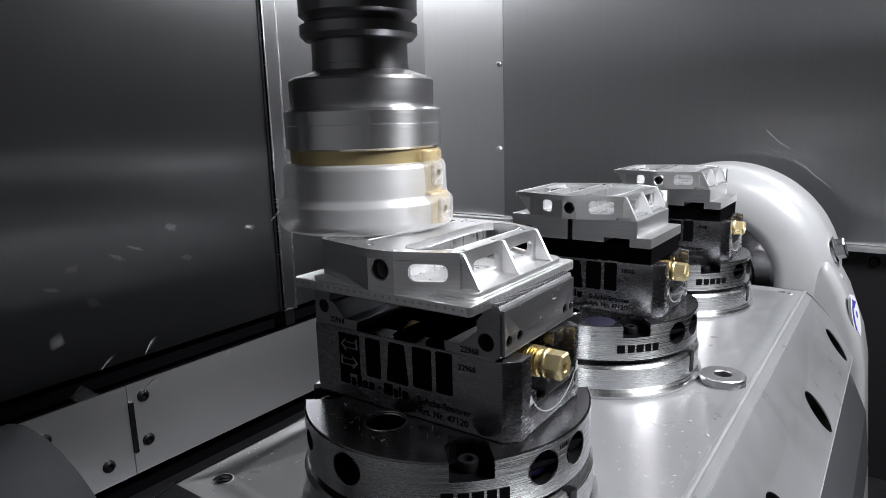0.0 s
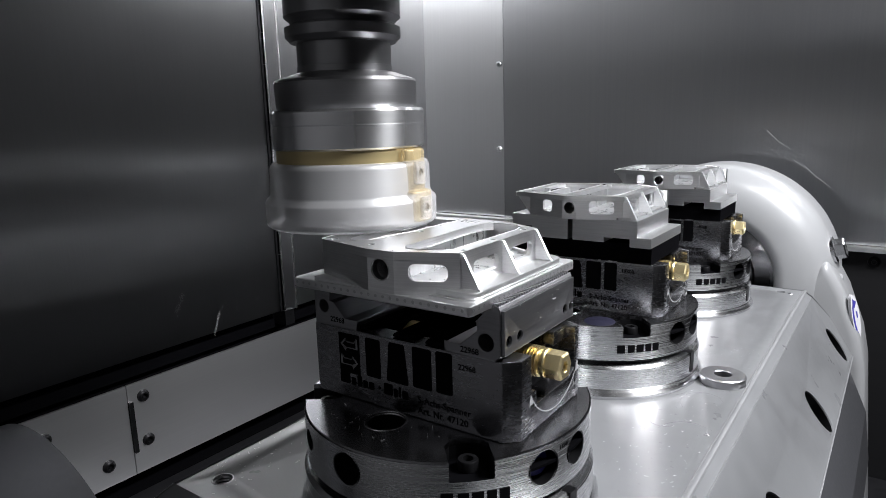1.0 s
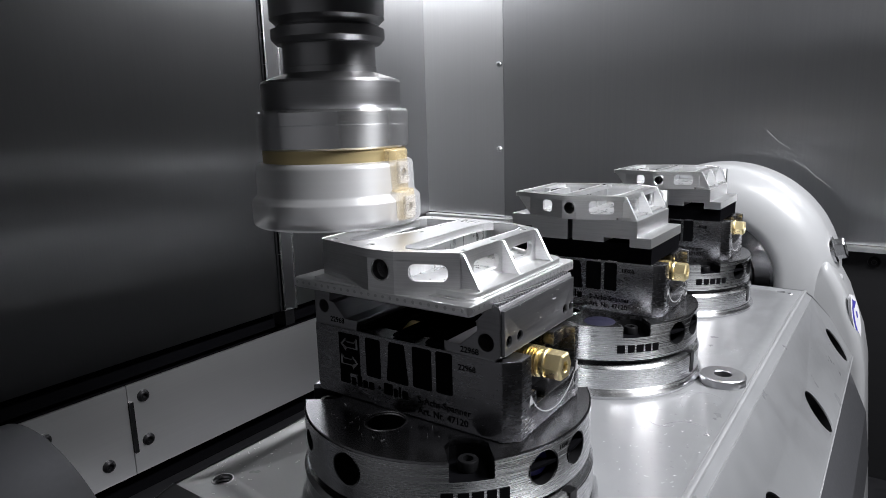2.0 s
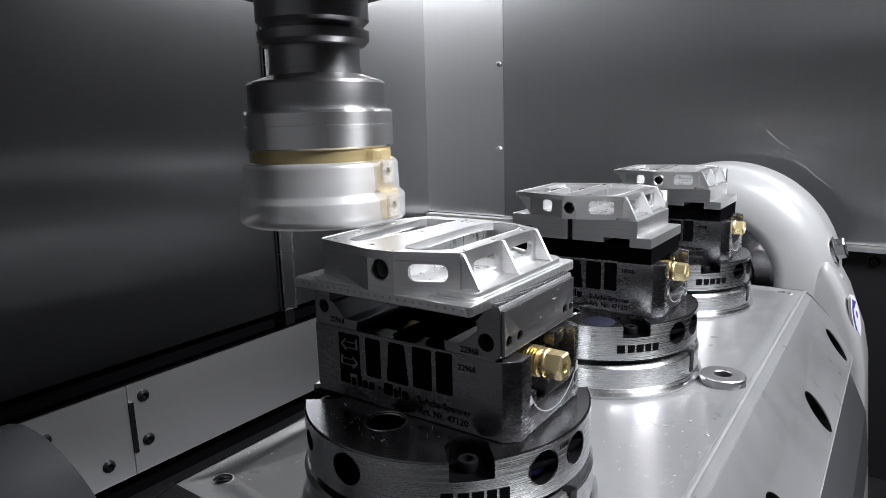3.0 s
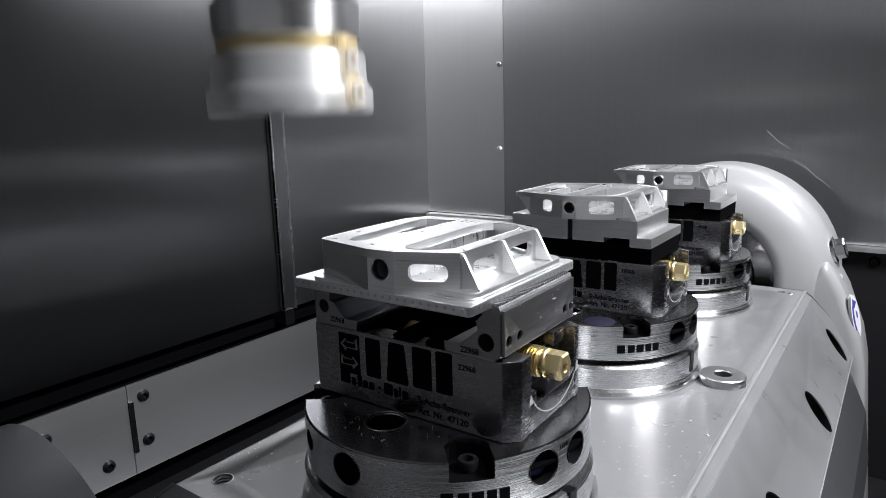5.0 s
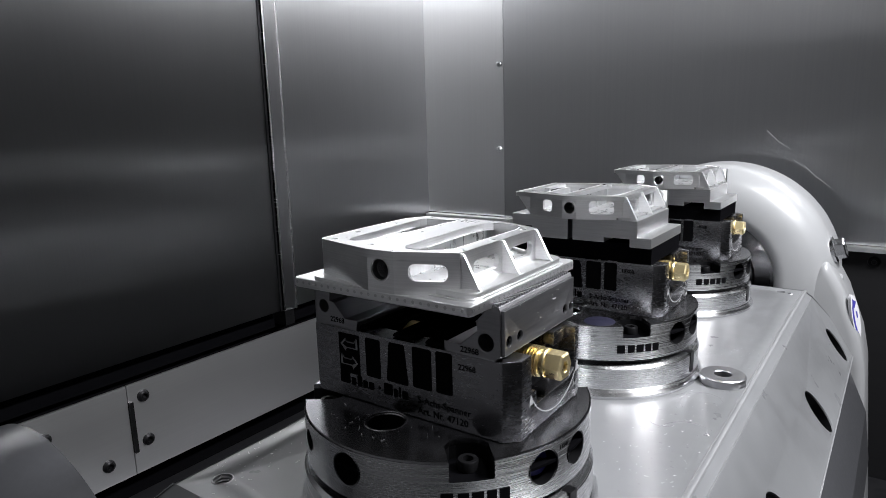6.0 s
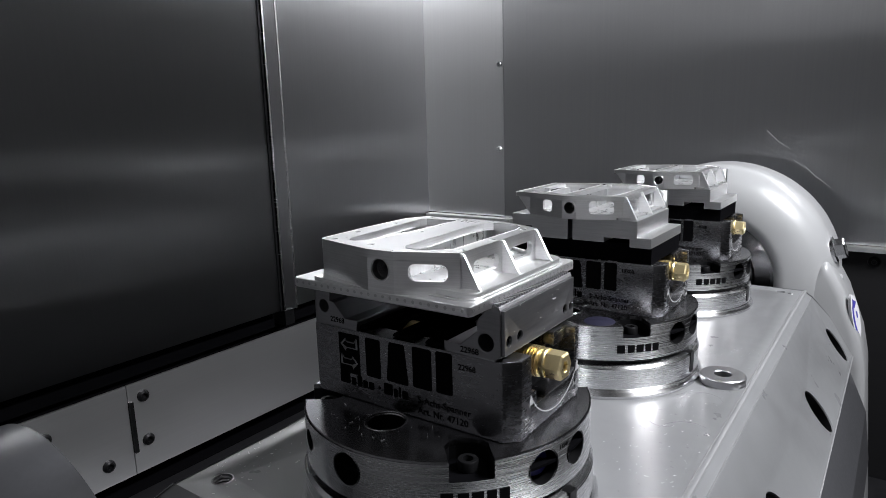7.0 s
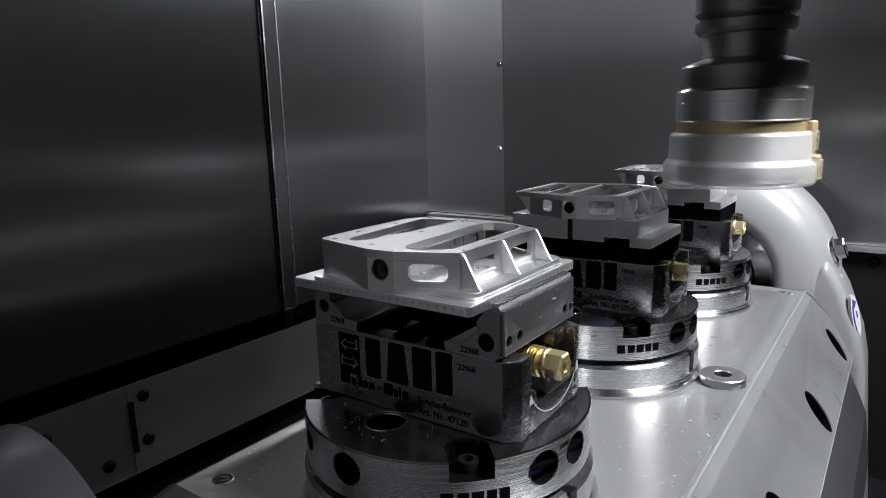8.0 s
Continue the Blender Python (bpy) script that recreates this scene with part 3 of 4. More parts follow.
# ---- vises ----
def vise(m, hard, number):
    v = thing("vise", "dark hardened-steel five-axis vise with a brass clamping screw, clamping a part" if hard else
              "dark steel five-axis vise with stepped aluminium soft jaws", "vise", m, "vises")
    c = 7
    body = B()
    slab(body, [(-66.8, -26), (66.6, -26), (66.6, 26), (-66.8, 26)], [], "z", 58.2, 70)
    piece("vise_base", soften(body, 0.5, 2), M_VISE, v, "", 20)
    for s in (-1, 1):
        if s < 0:
            o = [(-67, -38.5), (67 - c, -38.5), (67, -38.5 + c), (67, -21), (40, -21), (40, -26), (-67, -26)]
        else:
            o = [(-67, 38.5), (67 - c, 38.5), (67, 38.5 - c + 4), (67, 31), (53, 31), (53, 22), (40, 22), (40, 26), (-67, 26)]
        b = slab(B(), o, [], "z", 58.2, 100)
        piece("side_cheek", soften(b, 0.5, 2), M_VISE, v, "", 20)
    # the open end round the screw: a low sill with a step; a black wall paints the shade behind it
    b = slab(B(), [(-20.9, 58.4), (30.9, 58.4), (30.9, 76.5), (25.5, 73.6), (22.5, 72.2), (-15.2, 72.2), (-15.6, 79.6), (-20.9, 80.6)], [], "x", 54, 66.95)
    piece("screw_sill", soften(b, 0.7, 2), M_VISE, v, "", 25)
    b = slab(B(), [(-20.8, 72), (21.8, 72), (21.8, 99), (-20.8, 99)], [ring_pts(0, 88.5, 8.6, 28)], "x", 30, 38)
    part("cavity_backing", soften(b, 0.5), M_BLACKSTEEL, v, "black wall for the shade in the cavity")
    b = slab(B(), [(17, 91.5), (30.8, 91.5), (30.8, 99.6), (17, 99.6)], [], "x", 53.2, 60.5)
    piece("stop_lug", soften(b, 0.6), M_VISE, v)
    # the channel's shade is put into a black floor and black blocks
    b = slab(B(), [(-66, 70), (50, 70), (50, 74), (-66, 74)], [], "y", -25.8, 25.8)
    part("channel_floor", b, M_BLACK, v, "channel floor, black for the shade in it")
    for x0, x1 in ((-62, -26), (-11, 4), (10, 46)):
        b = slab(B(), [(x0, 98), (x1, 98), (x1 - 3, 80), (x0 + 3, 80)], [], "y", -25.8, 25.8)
        part("slide_block", soften(b, 0.6), M_BLACK, v, "slide block, black for the shade in the channel")
    # brass screw: thread and hexagon
    prof, x = [(0, -44)], -44.0
    while x < 61:
        prof += [(6.8, x), (8.3, x + 0.5), (8.3, x + 0.9), (6.8, x + 1.4)]
        x += 1.8
    prof += [(7.2, 63.4), (7.9, 63.8), (8.0, 64.4), (8.0, 65.6), (7.6, 66.2), (0, 66.2)]
    piece("clamping_screw", lathe(B(), prof, 40, "x", (0, 0, 88.5)), M_BRASS, v, "brass trapezoidal screw", 20)
    b = lathe(B(), [(0, 66.0), (7.4, 66.0), (7.8, 66.5), (7.8, 74.6), (6.8, 75.6), (3.6, 75.6), (3.2, 75), (3.2, 70), (0, 70)], 6, "x", (0, 0, 88.5))
    piece("hexagon_head", soften(b, 0.25, 2, 0.6), M_BRASS, v, "brass hexagon screw head", 20)
    # printed markings: the maker's mark as plain shapes, the plain words as they read
    lg = part("mark", flat(bar(-48.4, -32.6, 73.4, 97.2), []), M_INK, v, "black printed square mark")
    arrow = [(-47, 0), (-43, 5), (-43, 2.5), (-35, 2.5), (-35, 6), (-34, 6), (-34, -2.5), (-43, -2.5), (-43, -5)]
    for k, (zc, fl_) in enumerate(((90.5, 1), (80.3, -1))):
        o = [((x if fl_ > 0 else -81.2 - x), zc + z * 0.8) for x, z in arrow]
        i_ = [(-40.6 + (x + 40.6) * 0.8, zc + (z - zc) * 0.72) for x, z in o]
        part("arrow_outline", flat(o, [i_], -38.63, 0.08), M_JAW, lg, "steel-coloured arrow outline")
    for x0, x1, d in ((-28, -17.2, 0), (-13.2, 2.2, 2.4), (5.2, 17.8, 0), (20.6, 31.0, 0)):
        z = 74.6 + (x0 + 28) * 0.03
        o = [(x + (d if x < (x0 + x1) / 2 else -d) * (y - z) / 23, y) for x, y in round_rect(x0, x1, z, z + 22.8, 1.2, 3)]
        part("mark", flat(o, []), M_INK, v, "bold black printed block")
    for k, (x0, x1, h) in enumerate(((-48.6, -40.8, 6.6), (-40.0, -36.2, 4.6), (-35.4, -31.6, 6.6), (-31.0, -27.4, 4.6), (-26.8, -22.6, 4.6), (-19.6, -17.8, 2.0),
                                     (-15.4, -9.2, 6.6), (-8.4, -5.6, 4.6), (-4.8, -3.4, 6.4), (-2.6, 1.6, 4.8))):
        z0 = 66.8 + (1.6 if h == 2.0 else 0)
        part("mark", flat(round_rect(x0, x1, z0, z0 + h, 0.9, 3), []), M_INK, v, "small black printed mark")
    for x0, z0, x1, z1, w in ((-4.5, 82, 2.5, 64, 0.5), (2.5, 64, 5.2, 61, 0.35), (-30, 64, -18, 61.6, 0.3), (40, 84, 52, 80, 0.3), (16, 99, 24, 98.2, 0.25)):
        nn = Vector((z0 - z1, x1 - x0)).normalized() * w * 0.5
        part("scuff", flat([(x0 - nn.x, z0 - nn.y), (x1, z1), (x0 + nn.x, z0 + nn.y)], [], -38.5, 0.05), M_JAW, v, "bright scuff in the steel")
    lettering("writing", "5-Achs-Spanner", 5.2, on_front(8.0, 67.4), M_INK, v, "black printed words", 1.02)
    lettering("writing", "Art. Nr. 47120", 5.2, on_front(8.0, 61.4), M_INK, v, "black printed words", 1.02)
    lettering("writing", number, 4.2, on_front(34.6, 91.8), M_INK, v, "black engraved number")
    lettering("writing", "Zu", 4.4, on_end(-28.9, 65.6), M_WHITEINK, v, "pale engraved word", 1.0, 0.0)
    lettering("writing", "Close", 4.2, on_end(-28.9, 61.0), M_WHITEINK, v, "pale engraved word", 1.0, 0.0)
    lettering("writing", "Auf", 3.8, on_end(27.6, 65.6), M_WHITEINK, v, "pale engraved word", 1.0, 0.0)
    lettering("writing", "Open", 3.4, on_end(27.2, 61.0), M_WHITEINK, v, "pale engraved word", 1.0, 0.0)
    o = [(6 + 30.3 * math.sin(radians(a)), 89 - 27.3 * math.cos(radians(a))) for a in range(-64, 62, 6)]
    i_ = [(6 + 29.6 * math.sin(radians(a)), 89 - 26.6 * math.cos(radians(a))) for a in range(-64, 62, 6)]
    part("arc_arrow", slab(B(), o + i_[::-1], [], "x", 67, 67.12), M_WHITEINK, v, "pale engraved turning arrow")
    for y, z, f in ((-21.6, 75.6, 1), (33.4, 75.6, 1)):
        part("arrow_tip", slab(B(), [(y - 2.4, z - 2.2), (y + 2.2, z - 1.6), (y - 0.6, z + 4.2)], [], "x", 67, 67.12), M_WHITEINK, v, "pale engraved arrow tip")
    if hard:
        # black blocks added to paint the shade between the jaws
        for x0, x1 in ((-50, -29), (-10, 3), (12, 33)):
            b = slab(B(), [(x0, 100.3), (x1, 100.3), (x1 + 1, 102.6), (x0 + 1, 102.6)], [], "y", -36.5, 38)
            part("jaw_gap_filler", soften(b, 0.8), M_BLACK, v, "added black block for the shade between the jaws")
        for s in (-1, 1):
            prof = [(26.9, 100.2), (56.5, 100.2), (59.6, 103.0), (59.6, 126.4), (58.8, 127.6), (55.6, 127.8), (54.8, 126.4), (53.6, 127.4), (50.6, 127.2), (50.6, 124.6), (49.0, 122), (46.2, 119.0),
                    (46.8, 114.4), (36.4, 105.6), (27.0, 105.2)]
            h = ring_pts(51.2, 108.8, 4.4, 24)
            if s < 0:
                prof = [(-65.4, 100.2), (-33.6, 100.2), (-33.6, 105.2), (-42.0, 106.0), (-50.2, 114.2), (-53.6, 115), (-53.0, 121.8), (-65.4, 121.8)]
                h = ring_pts(-59.0, 111.0, 3.8, 24)
            b = slab(B(), prof, [h], "y", -38.6, 40.5)
            j = piece("jaw", soften(b, 0.5, 2, 0.6), M_JAW, v, "", 20)
            x = -54 if s < 0 else 36.2
            lettering("writing", "22968", 4.4, on_front(x, 101.6 if s > 0 else 102.8, -38.72), M_INK, j, "black engraved number")
            if s > 0:
                b = slab(B(), [(-38.0, 103.2), (40, 103.2), (40, 125.8), (-38.0, 125.8)], [ring_pts(y, 109.6, 2.9, 20) for y in (-33.5, -22.8, 29.2, 37.2)], "x", 59.6, 61.4)
                piece("jaw_face", soften(b, 0.4, 2, 0.9), M_JAW, j, "ground jaw face with four bores")
                for y in (-33.5, -22.8, 29.2, 37.2):
                    # a black disc paints the shade of each shallow bore
                    piece("jaw_bore", lathe(B(), [(0, 59.75), (2.95, 59.75)], 20, "x", (0, y, 109.6)), M_BLACK, j, "black disc for the shade in a bore")
                b = B()
                for k in range(30):
                    y = -38 + k * 2.62
                    slab(b, [(y, 126.8), (y + 1.9, 126.8), (y + 1.4, 128.9), (y + 0.5, 128.9)], [], "x", 54.8, 58.2)
                tagged(part("grip_teeth", b, M_JAW, j, "row of fine grip teeth"), kind="stuff")
    else:
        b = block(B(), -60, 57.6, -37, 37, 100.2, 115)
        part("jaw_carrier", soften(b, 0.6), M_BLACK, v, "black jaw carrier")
        for prof in ([(-63, 134), (-11, 134), (-11, 115), (-44, 115), (-44, 124), (-63, 124)],
                     [(-7, 134), (47, 134), (47, 121), (58, 121), (58, 113), (41, 113), (41, 119.4), (20, 119.4), (20, 115.2), (-7, 115.2)]):
            b = slab(B(), prof, [], "y", -40, 40)
            piece("soft_jaw", soften(b, 0.5, 2, 0.6), M_SOFT, v, "milled aluminium soft jaw", 20)
    return v


# ---- workpieces ----
def panel(b, p, q, z0, z1, holes, thick):
    """A wall from plan point p to q between two heights, with openings; a along the wall, z up. Faces outward to the right of p to q."""
    d = Vector((q[0] - p[0], q[1] - p[1]))
    L = d.length
    d.normalize()
    t = slab(B(), [(0, z0), (L, z0), (L, z1), (0, z1)], holes, "y", 0, thick)
    m = Matrix(((d.x, -d.y, 0, p[0] * MM), (d.y, d.x, 0, p[1] * MM), (0, 0, 1, 0), (0, 0, 0, 1)))
    bmesh.ops.transform(t, matrix=m, verts=t.verts)
    me = bpy.data.meshes.new("tmp")
    t.to_mesh(me)
    t.free()
    b.from_mesh(me)
    bpy.data.meshes.remove(me)


def inset(pts, d):
    cx, cy = sum(p[0] for p in pts) / len(pts), sum(p[1] for p in pts) / len(pts)
    return [(x + (cx - x) * d / math.hypot(x - cx, y - cy), y + (cy - y) * d / math.hypot(x - cx, y - cy)) for x, y in pts]


def pin_holes(b, pts, z, r=1.7):
    for x, y in pts:
        lathe(b, [(0, z - 3), (r, z - 3)], 16, "z", (x, y, 0))


def workpiece_hard(m):
    w = thing("workpiece", "bright milled aluminium frame part on its remaining stock", "workpiece", m, "workpieces")
    b = slab(B(), round_rect(-62.5, 54.5, -57, 57, 3, 4), [], "z", 126.6, 131.8)
    piece("stock", soften(b, 0.5, 2, 0.9), M_ALU, w, "leftover sawn aluminium stock", 20)
    b = B()
    for k in range(24):
        for c in ((-59 + 4.75 * k, -57.05, 129.6), (54.55, -54 + 4.6 * k, 129.6)):
            front = c[1] < -57
            lathe(b, [(0, -0.12), (0.75, -0.02), (0.95, 0.0)], 6, "y" if front else "x", c)
    tagged(part("grip_dimples", b, M_SOFT, w, "row of bright clamping dimples"), kind="stuff")
    # the raised ramp left between stock and frame
    b = slab(B(), [(-46, 131.8), (-6, 131.8), (-6, 132.0), (-44, 134.0), (-46, 134.2)], [], "y", -56.2, -46)
    piece("ramp", soften(b, 0.3, 2, 0.6), M_ALU, w, "", 20)
    b = slab(B(), round_rect(-44, 52, -49, 47, 7, 6), [], "z", 131.8, 135.6)
    slab(b, round_rect(-40, 53.2, -50.5, 48.5, 8, 6), [], "z", 131.7, 132.8)
    piece("foot_flange", soften(b, 0.5, 2, 0.9), M_ALU, w, "", 20)
    out = [(-46, -48.5), (-6, -57.5), (10.5, -57), (41, -44.5), (41.5, 34), (14, 47.5), (-14, 48), (-42, 45.5), (-50.5, 30), (-51.5, -8), (-49.4, -42), (-48.6, -46.5)]
    pins = [(-12.6, -46.5), (-12.5, -4.2), (-12.8, 40.5), (37.6, -37.5), (36.0, -6.7), (36.0, 27), (-41.5, -44), (-44.6, -22), (-45, 12), (-39, 41)]
    p1 = [(-31.5, -42.5), (-34, -38), (-39.5, 24), (-39.5, 30), (-37, 34.5), (-16, 37.0), (-15.5, 34), (-17.0, 25), (-17.0, -8), (-18.8, -12), (-22, -38), (-27, -42.5)]
    p2 = [(10, -46), (6.5, -42), (3.6, 20), (5, 34), (9, 40), (24, 40), (30, 34.5), (32.4, 26), (32.6, -37), (30, -40.5), (16, -46)]
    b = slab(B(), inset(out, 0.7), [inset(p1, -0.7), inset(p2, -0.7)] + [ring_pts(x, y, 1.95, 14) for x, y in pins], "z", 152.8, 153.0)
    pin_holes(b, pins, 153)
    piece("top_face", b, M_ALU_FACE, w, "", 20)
    # the rim keeps the lighter tone, which paints bright edges round the top
    piece("top_rim", soften(slab(B(), out, [p1, p2] + [ring_pts(x, y, 1.75, 14) for x, y in pins], "z", 149.2, 152.9), 0.35, 1, 0.9), M_ALU, w, "", 20)
    n = len(out)
    for k in range(n):
        p, q = out[k], out[(k + 1) % n]
        L = math.hypot(q[0] - p[0], q[1] - p[1])
        holes = []
        if k == 1:
            holes = [ring_pts(L / 2 - 0.6, 143.4, 5.6, 28)]
        elif k == 2:
            holes = [round_rect(L * 0.22, L * 0.82, 138.8, 147.4, 3.4, 5)]
        elif k == 3:
            holes = [round_rect(12, 36, 139.4, 147.2, 3.2, 5), round_rect(48, 72, 139.4, 147.2, 3.2, 5)]
        elif k in (4, 6):
            holes = [round_rect(L * 0.2, L * 0.8, 138.8, 147.4, 3.4, 5)]
        b = B()
        panel(b, p, q, 131.8, 149.2, holes, 2.6)
        piece("side_wall", b, M_ALU, w, "", 20)
    for pts in (p1, p2):
        o = pts[::-1]
        for k in range(len(o)):
            p, q = o[k], o[(k + 1) % len(o)]
            if (pts is p1 and q[1] < 30 and p[1] < 30 and (p[0] < -28 and q[0] < -28 or p[0] > -23 and q[0] > -23)) or (pts is p2 and p[0] < 9 and q[0] < 9):
                b = B()
                panel(b, p, q, 136, 149.2, [], 2.0)
                piece("pocket_wall", b, M_ALU_POCKET, w, "", 20)
    piece("floor_web", slab(B(), round_rect(-46, 40, -46, 42, 6), [], "z", 135.7, 137.2), M_ALU_POCKET, w, "", 20)
    # the aluminium bore takes dark steel to paint the shade inside
    b = lathe(B(), [(5.6, -57.2), (5.2, -56), (4.9, -54)] + [(4.9 - 0.45 * (k % 2), -53.4 + 0.7 * k) for k in range(28)] + [(4.6, -30), (0, -30)], 32, "y", (2.2 - 0.6, 0, 143.4))
    piece("axle_bore", b, M_HOLDER, w, "deep drilled bore, darkened for the shade inside", 30)
    b = lathe(B(), [(5.2, -56.6), (5.7, -57.35), (6.2, -57.4), (6.4, -57.1)], 40, "y", (2.2 - 0.6, 0, 143.4))
    piece("bore_rim", b, M_ALU, w, "bright chamfered rim", 30)
    for y in (-42.5, -4.5, 32.5):
        f = slab(B(), [(41.0, 152.6), (41.0, 135.8), (52.0, 135.8), (50.6, 137.4), (42.4, 152.6)], [], "y", y - 0.9, y + 0.9)
        piece("gusset", soften(f, 0.3, 2, 0.6), M_ALU, w, "", 20)
    return w


def workpiece_soft(m):
    w = thing("workpiece", "bright milled aluminium pedal-shaped frame held in soft jaws", "workpiece", m, "workpieces")
    top = [(-59, -40), (-10.5, -52.5), (1.5, -52.5), (36, -40), (37, 38), (14, 52), (-14, 52), (-60, 38)]
    bot = [(-46, -40), (-10.5, -52.5), (1.5, -52.5), (46, -42), (46, 40), (14, 52), (-14, 52), (-46, 38)]
    pins = [(-54, -37), (-56, 0), (-55, 34), (-10, -47), (-11, 0), (-10, 46), (31, -37), (32, 0), (31, 34), (6, -46)]
    p1 = [(-48, -32), (-51, -26), (-51, 26), (-47, 33), (-17, 41), (-14, 36), (-14, -36), (-17, -41)]
    p2 = [(-6, -40), (-8, -36), (-8, 36), (-5, 41), (10, 42), (26, 33), (28, 27), (28, -28), (25, -34), (6, -41)]
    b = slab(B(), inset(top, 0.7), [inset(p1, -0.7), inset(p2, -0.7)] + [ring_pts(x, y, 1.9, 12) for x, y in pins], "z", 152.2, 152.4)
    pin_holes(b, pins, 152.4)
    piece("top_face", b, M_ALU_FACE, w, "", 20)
    # lighter rim here too, painting the bright edges
    piece("top_rim", soften(slab(B(), top, [p1, p2] + [ring_pts(x, y, 1.65, 12) for x, y in pins], "z", 149.4, 152.3), 0.35, 1, 0.9), M_ALU, w, "", 20)
    n = len(top)
    for k in range(n):
        p, q = bot[k], bot[(k + 1) % n]
        if k == 3:
            p, q = (34.6, -40), (35.6, 38)
        if k == 7:
            p, q = (-46, 38), (-46, -40)
        L = math.hypot(q[0] - p[0], q[1] - p[1])
        if k == 2:
            p, q = (1.5, -52.5), (35, -40.5)
            L = math.hypot(q[0] - p[0], q[1] - p[1])
        holes = []
        if k == 0:
            holes = [round_rect(L * 0.42, L * 0.70, 138.4, 148.0, 3.0, 5)]
        elif k == 1:
            holes = [ring_pts(L / 2, 143.2, 5.0, 28)]
        elif k == 2:
            holes = [round_rect(L * 0.28, L * 0.82, 138.6, 149.0, 3.0, 5)]
        elif k == 3:
            holes = [round_rect(9, 34, 137.6, 148.0, 3.0, 5), round_rect(44, 70, 137.6, 148.0, 3.0, 5)]
        elif k in (4, 6):
            holes = [round_rect(L * 0.25, L * 0.75, 138.6, 148.0, 3.0, 5)]
        b = B()
        panel(b, p, q, 134.2, 149.4, holes, 2.4)
        piece("side_wall", b, M_ALU, w, "", 20)
    piece("floor_web", slab(B(), inset(bot, 4), [], "z", 134.2, 136.0), M_ALU_POCKET, w, "", 20)
    b = block(B(), -13.8, -8.2, -38, 38, 136, 149.4)
    piece("centre_rib", b, M_ALU_POCKET, w, "", 20)
    # dark steel again paints the shade inside the bore
    piece("axle_bore", lathe(B(), [(5.0, -52.3), (4.6, -51), (4.2, -48), (4.2, -30), (0, -30)], 28, "y", (-4.5, 0, 143.2)), M_HOLDER, w, "deep drilled bore, darkened for the shade inside", 30)
    piece("bore_rim", lathe(B(), [(4.4, -52.2), (5.0, -52.65), (5.7, -52.7), (6.0, -52.4)], 32, "y", (-4.5, 0, 143.2)), M_ALU, w, "bright chamfered rim", 30)
    for y in (-38.6, -1.5, 36.0):
        f = slab(B(), [(34.8, 152.2), (34.8, 134.4), (46.4, 134.4), (45.6, 136), (37.6, 152.2)], [], "y", y - 1.1, y + 1.1)
        piece("gusset", soften(f, 0.3, 2, 0.6), M_ALU, w, "", 20)
        f = slab(B(), [(-46, 134.4), (-46, 152.2), (-59.4, 152.2), (-58.6, 150.4)], [], "y", y - 1.1, y + 1.1)
        piece("gusset", soften(f, 0.3, 2, 0.6), M_ALU, w, "", 20)
    return w


STATIONS = [pose(-2.08 * MM * k, 234.77 * MM * k, 0) for k in range(3)]
BLUEISH = (-20.0, M_BLUE, "blue plastic plug")
DARKPLUG = (-1.5, M_BLACKSTEEL, "black socket screw")
plate(STATIONS[0], [BLUEISH, DARKPLUG])
p2_, p3_ = (plate(m, [DARKPLUG]) for m in STATIONS[1:])
# a flat disc paints the bluish reflection on the second plate
piece("reflection_disc", lathe(B(), [(0, 58.5), (11.4, 58.4), (12.0, 58.0)], 40, "z", (28.5, -66, 0)), M_LAVENDER, p2_, "lavender disc painted for a bluish reflection")
vise(STATIONS[0], True, "22968")
vise(STATIONS[1], False, "19308")
vise(STATIONS[2], False, "19308")
workpiece_hard(STATIONS[0])
workpiece_soft(STATIONS[1])
workpiece_soft(STATIONS[2])

# ---- the spindle and its cutter ----
tool = thing("milling_spindle", "spinning gold-coated face mill in a dark holder under the spindle", "spindle")
b = lathe(B(), [(44, 0.4), (51, 0.4), (52.2, 1.4), (52.6, 3), (52.7, 14.6), (52.2, 16), (49.8, 18.4), (49.2, 20), (48.8, 35), (48.0, 37.2), (46.6, 38.3), (44.3, 38.5)], 144)
cutter = piece("cutter_sweep", b, M_SWEEP, tool, "pale ring swept by the spinning inserts", 40)
piece("cutter_core", lathe(B(), [(0, 1.5), (40, 1.5), (42, 3), (42, 38.4), (0, 38.4)], 96), M_CLAMP, tool, "bright steel cutter core")
b = lathe(B(), [(0, 38.5), (44.2, 38.5), (44.2, 46), (0, 46)], 96)
piece("cutter_body", b, M_GOLD, tool, "gold-coated cutter body")
b = lathe(B(), [(0, 46), (44.6, 46), (46.2, 47.2), (46.3, 59.8), (46.0, 60.1), (46.3, 60.4), (46.5, 67.5), (45.5, 69), (0, 69)], 144)
piece("clamp_ring", b, M_CLAMP, tool, "bright turned clamp ring", 25)
b = lathe(B(), [(0, 69), (41.6, 69.1), (42.4, 71), (42.7, 84.6), (41.8, 86.2), (30, 90.2), (28.4, 90.6), (28.4, 94), (28.0, 94.2), (28.0, 107), (31.4, 107.6), (34.0, 110.4), (34.2, 111.4), (34.2, 116), (31.4, 117.2),
                  (30.7, 118), (31.4, 119.4), (34.4, 122.0), (34.4, 139), (0, 139)], 144)
piece("tool_holder", b, M_HOLDER, tool, "dark turned tool holder", 25)
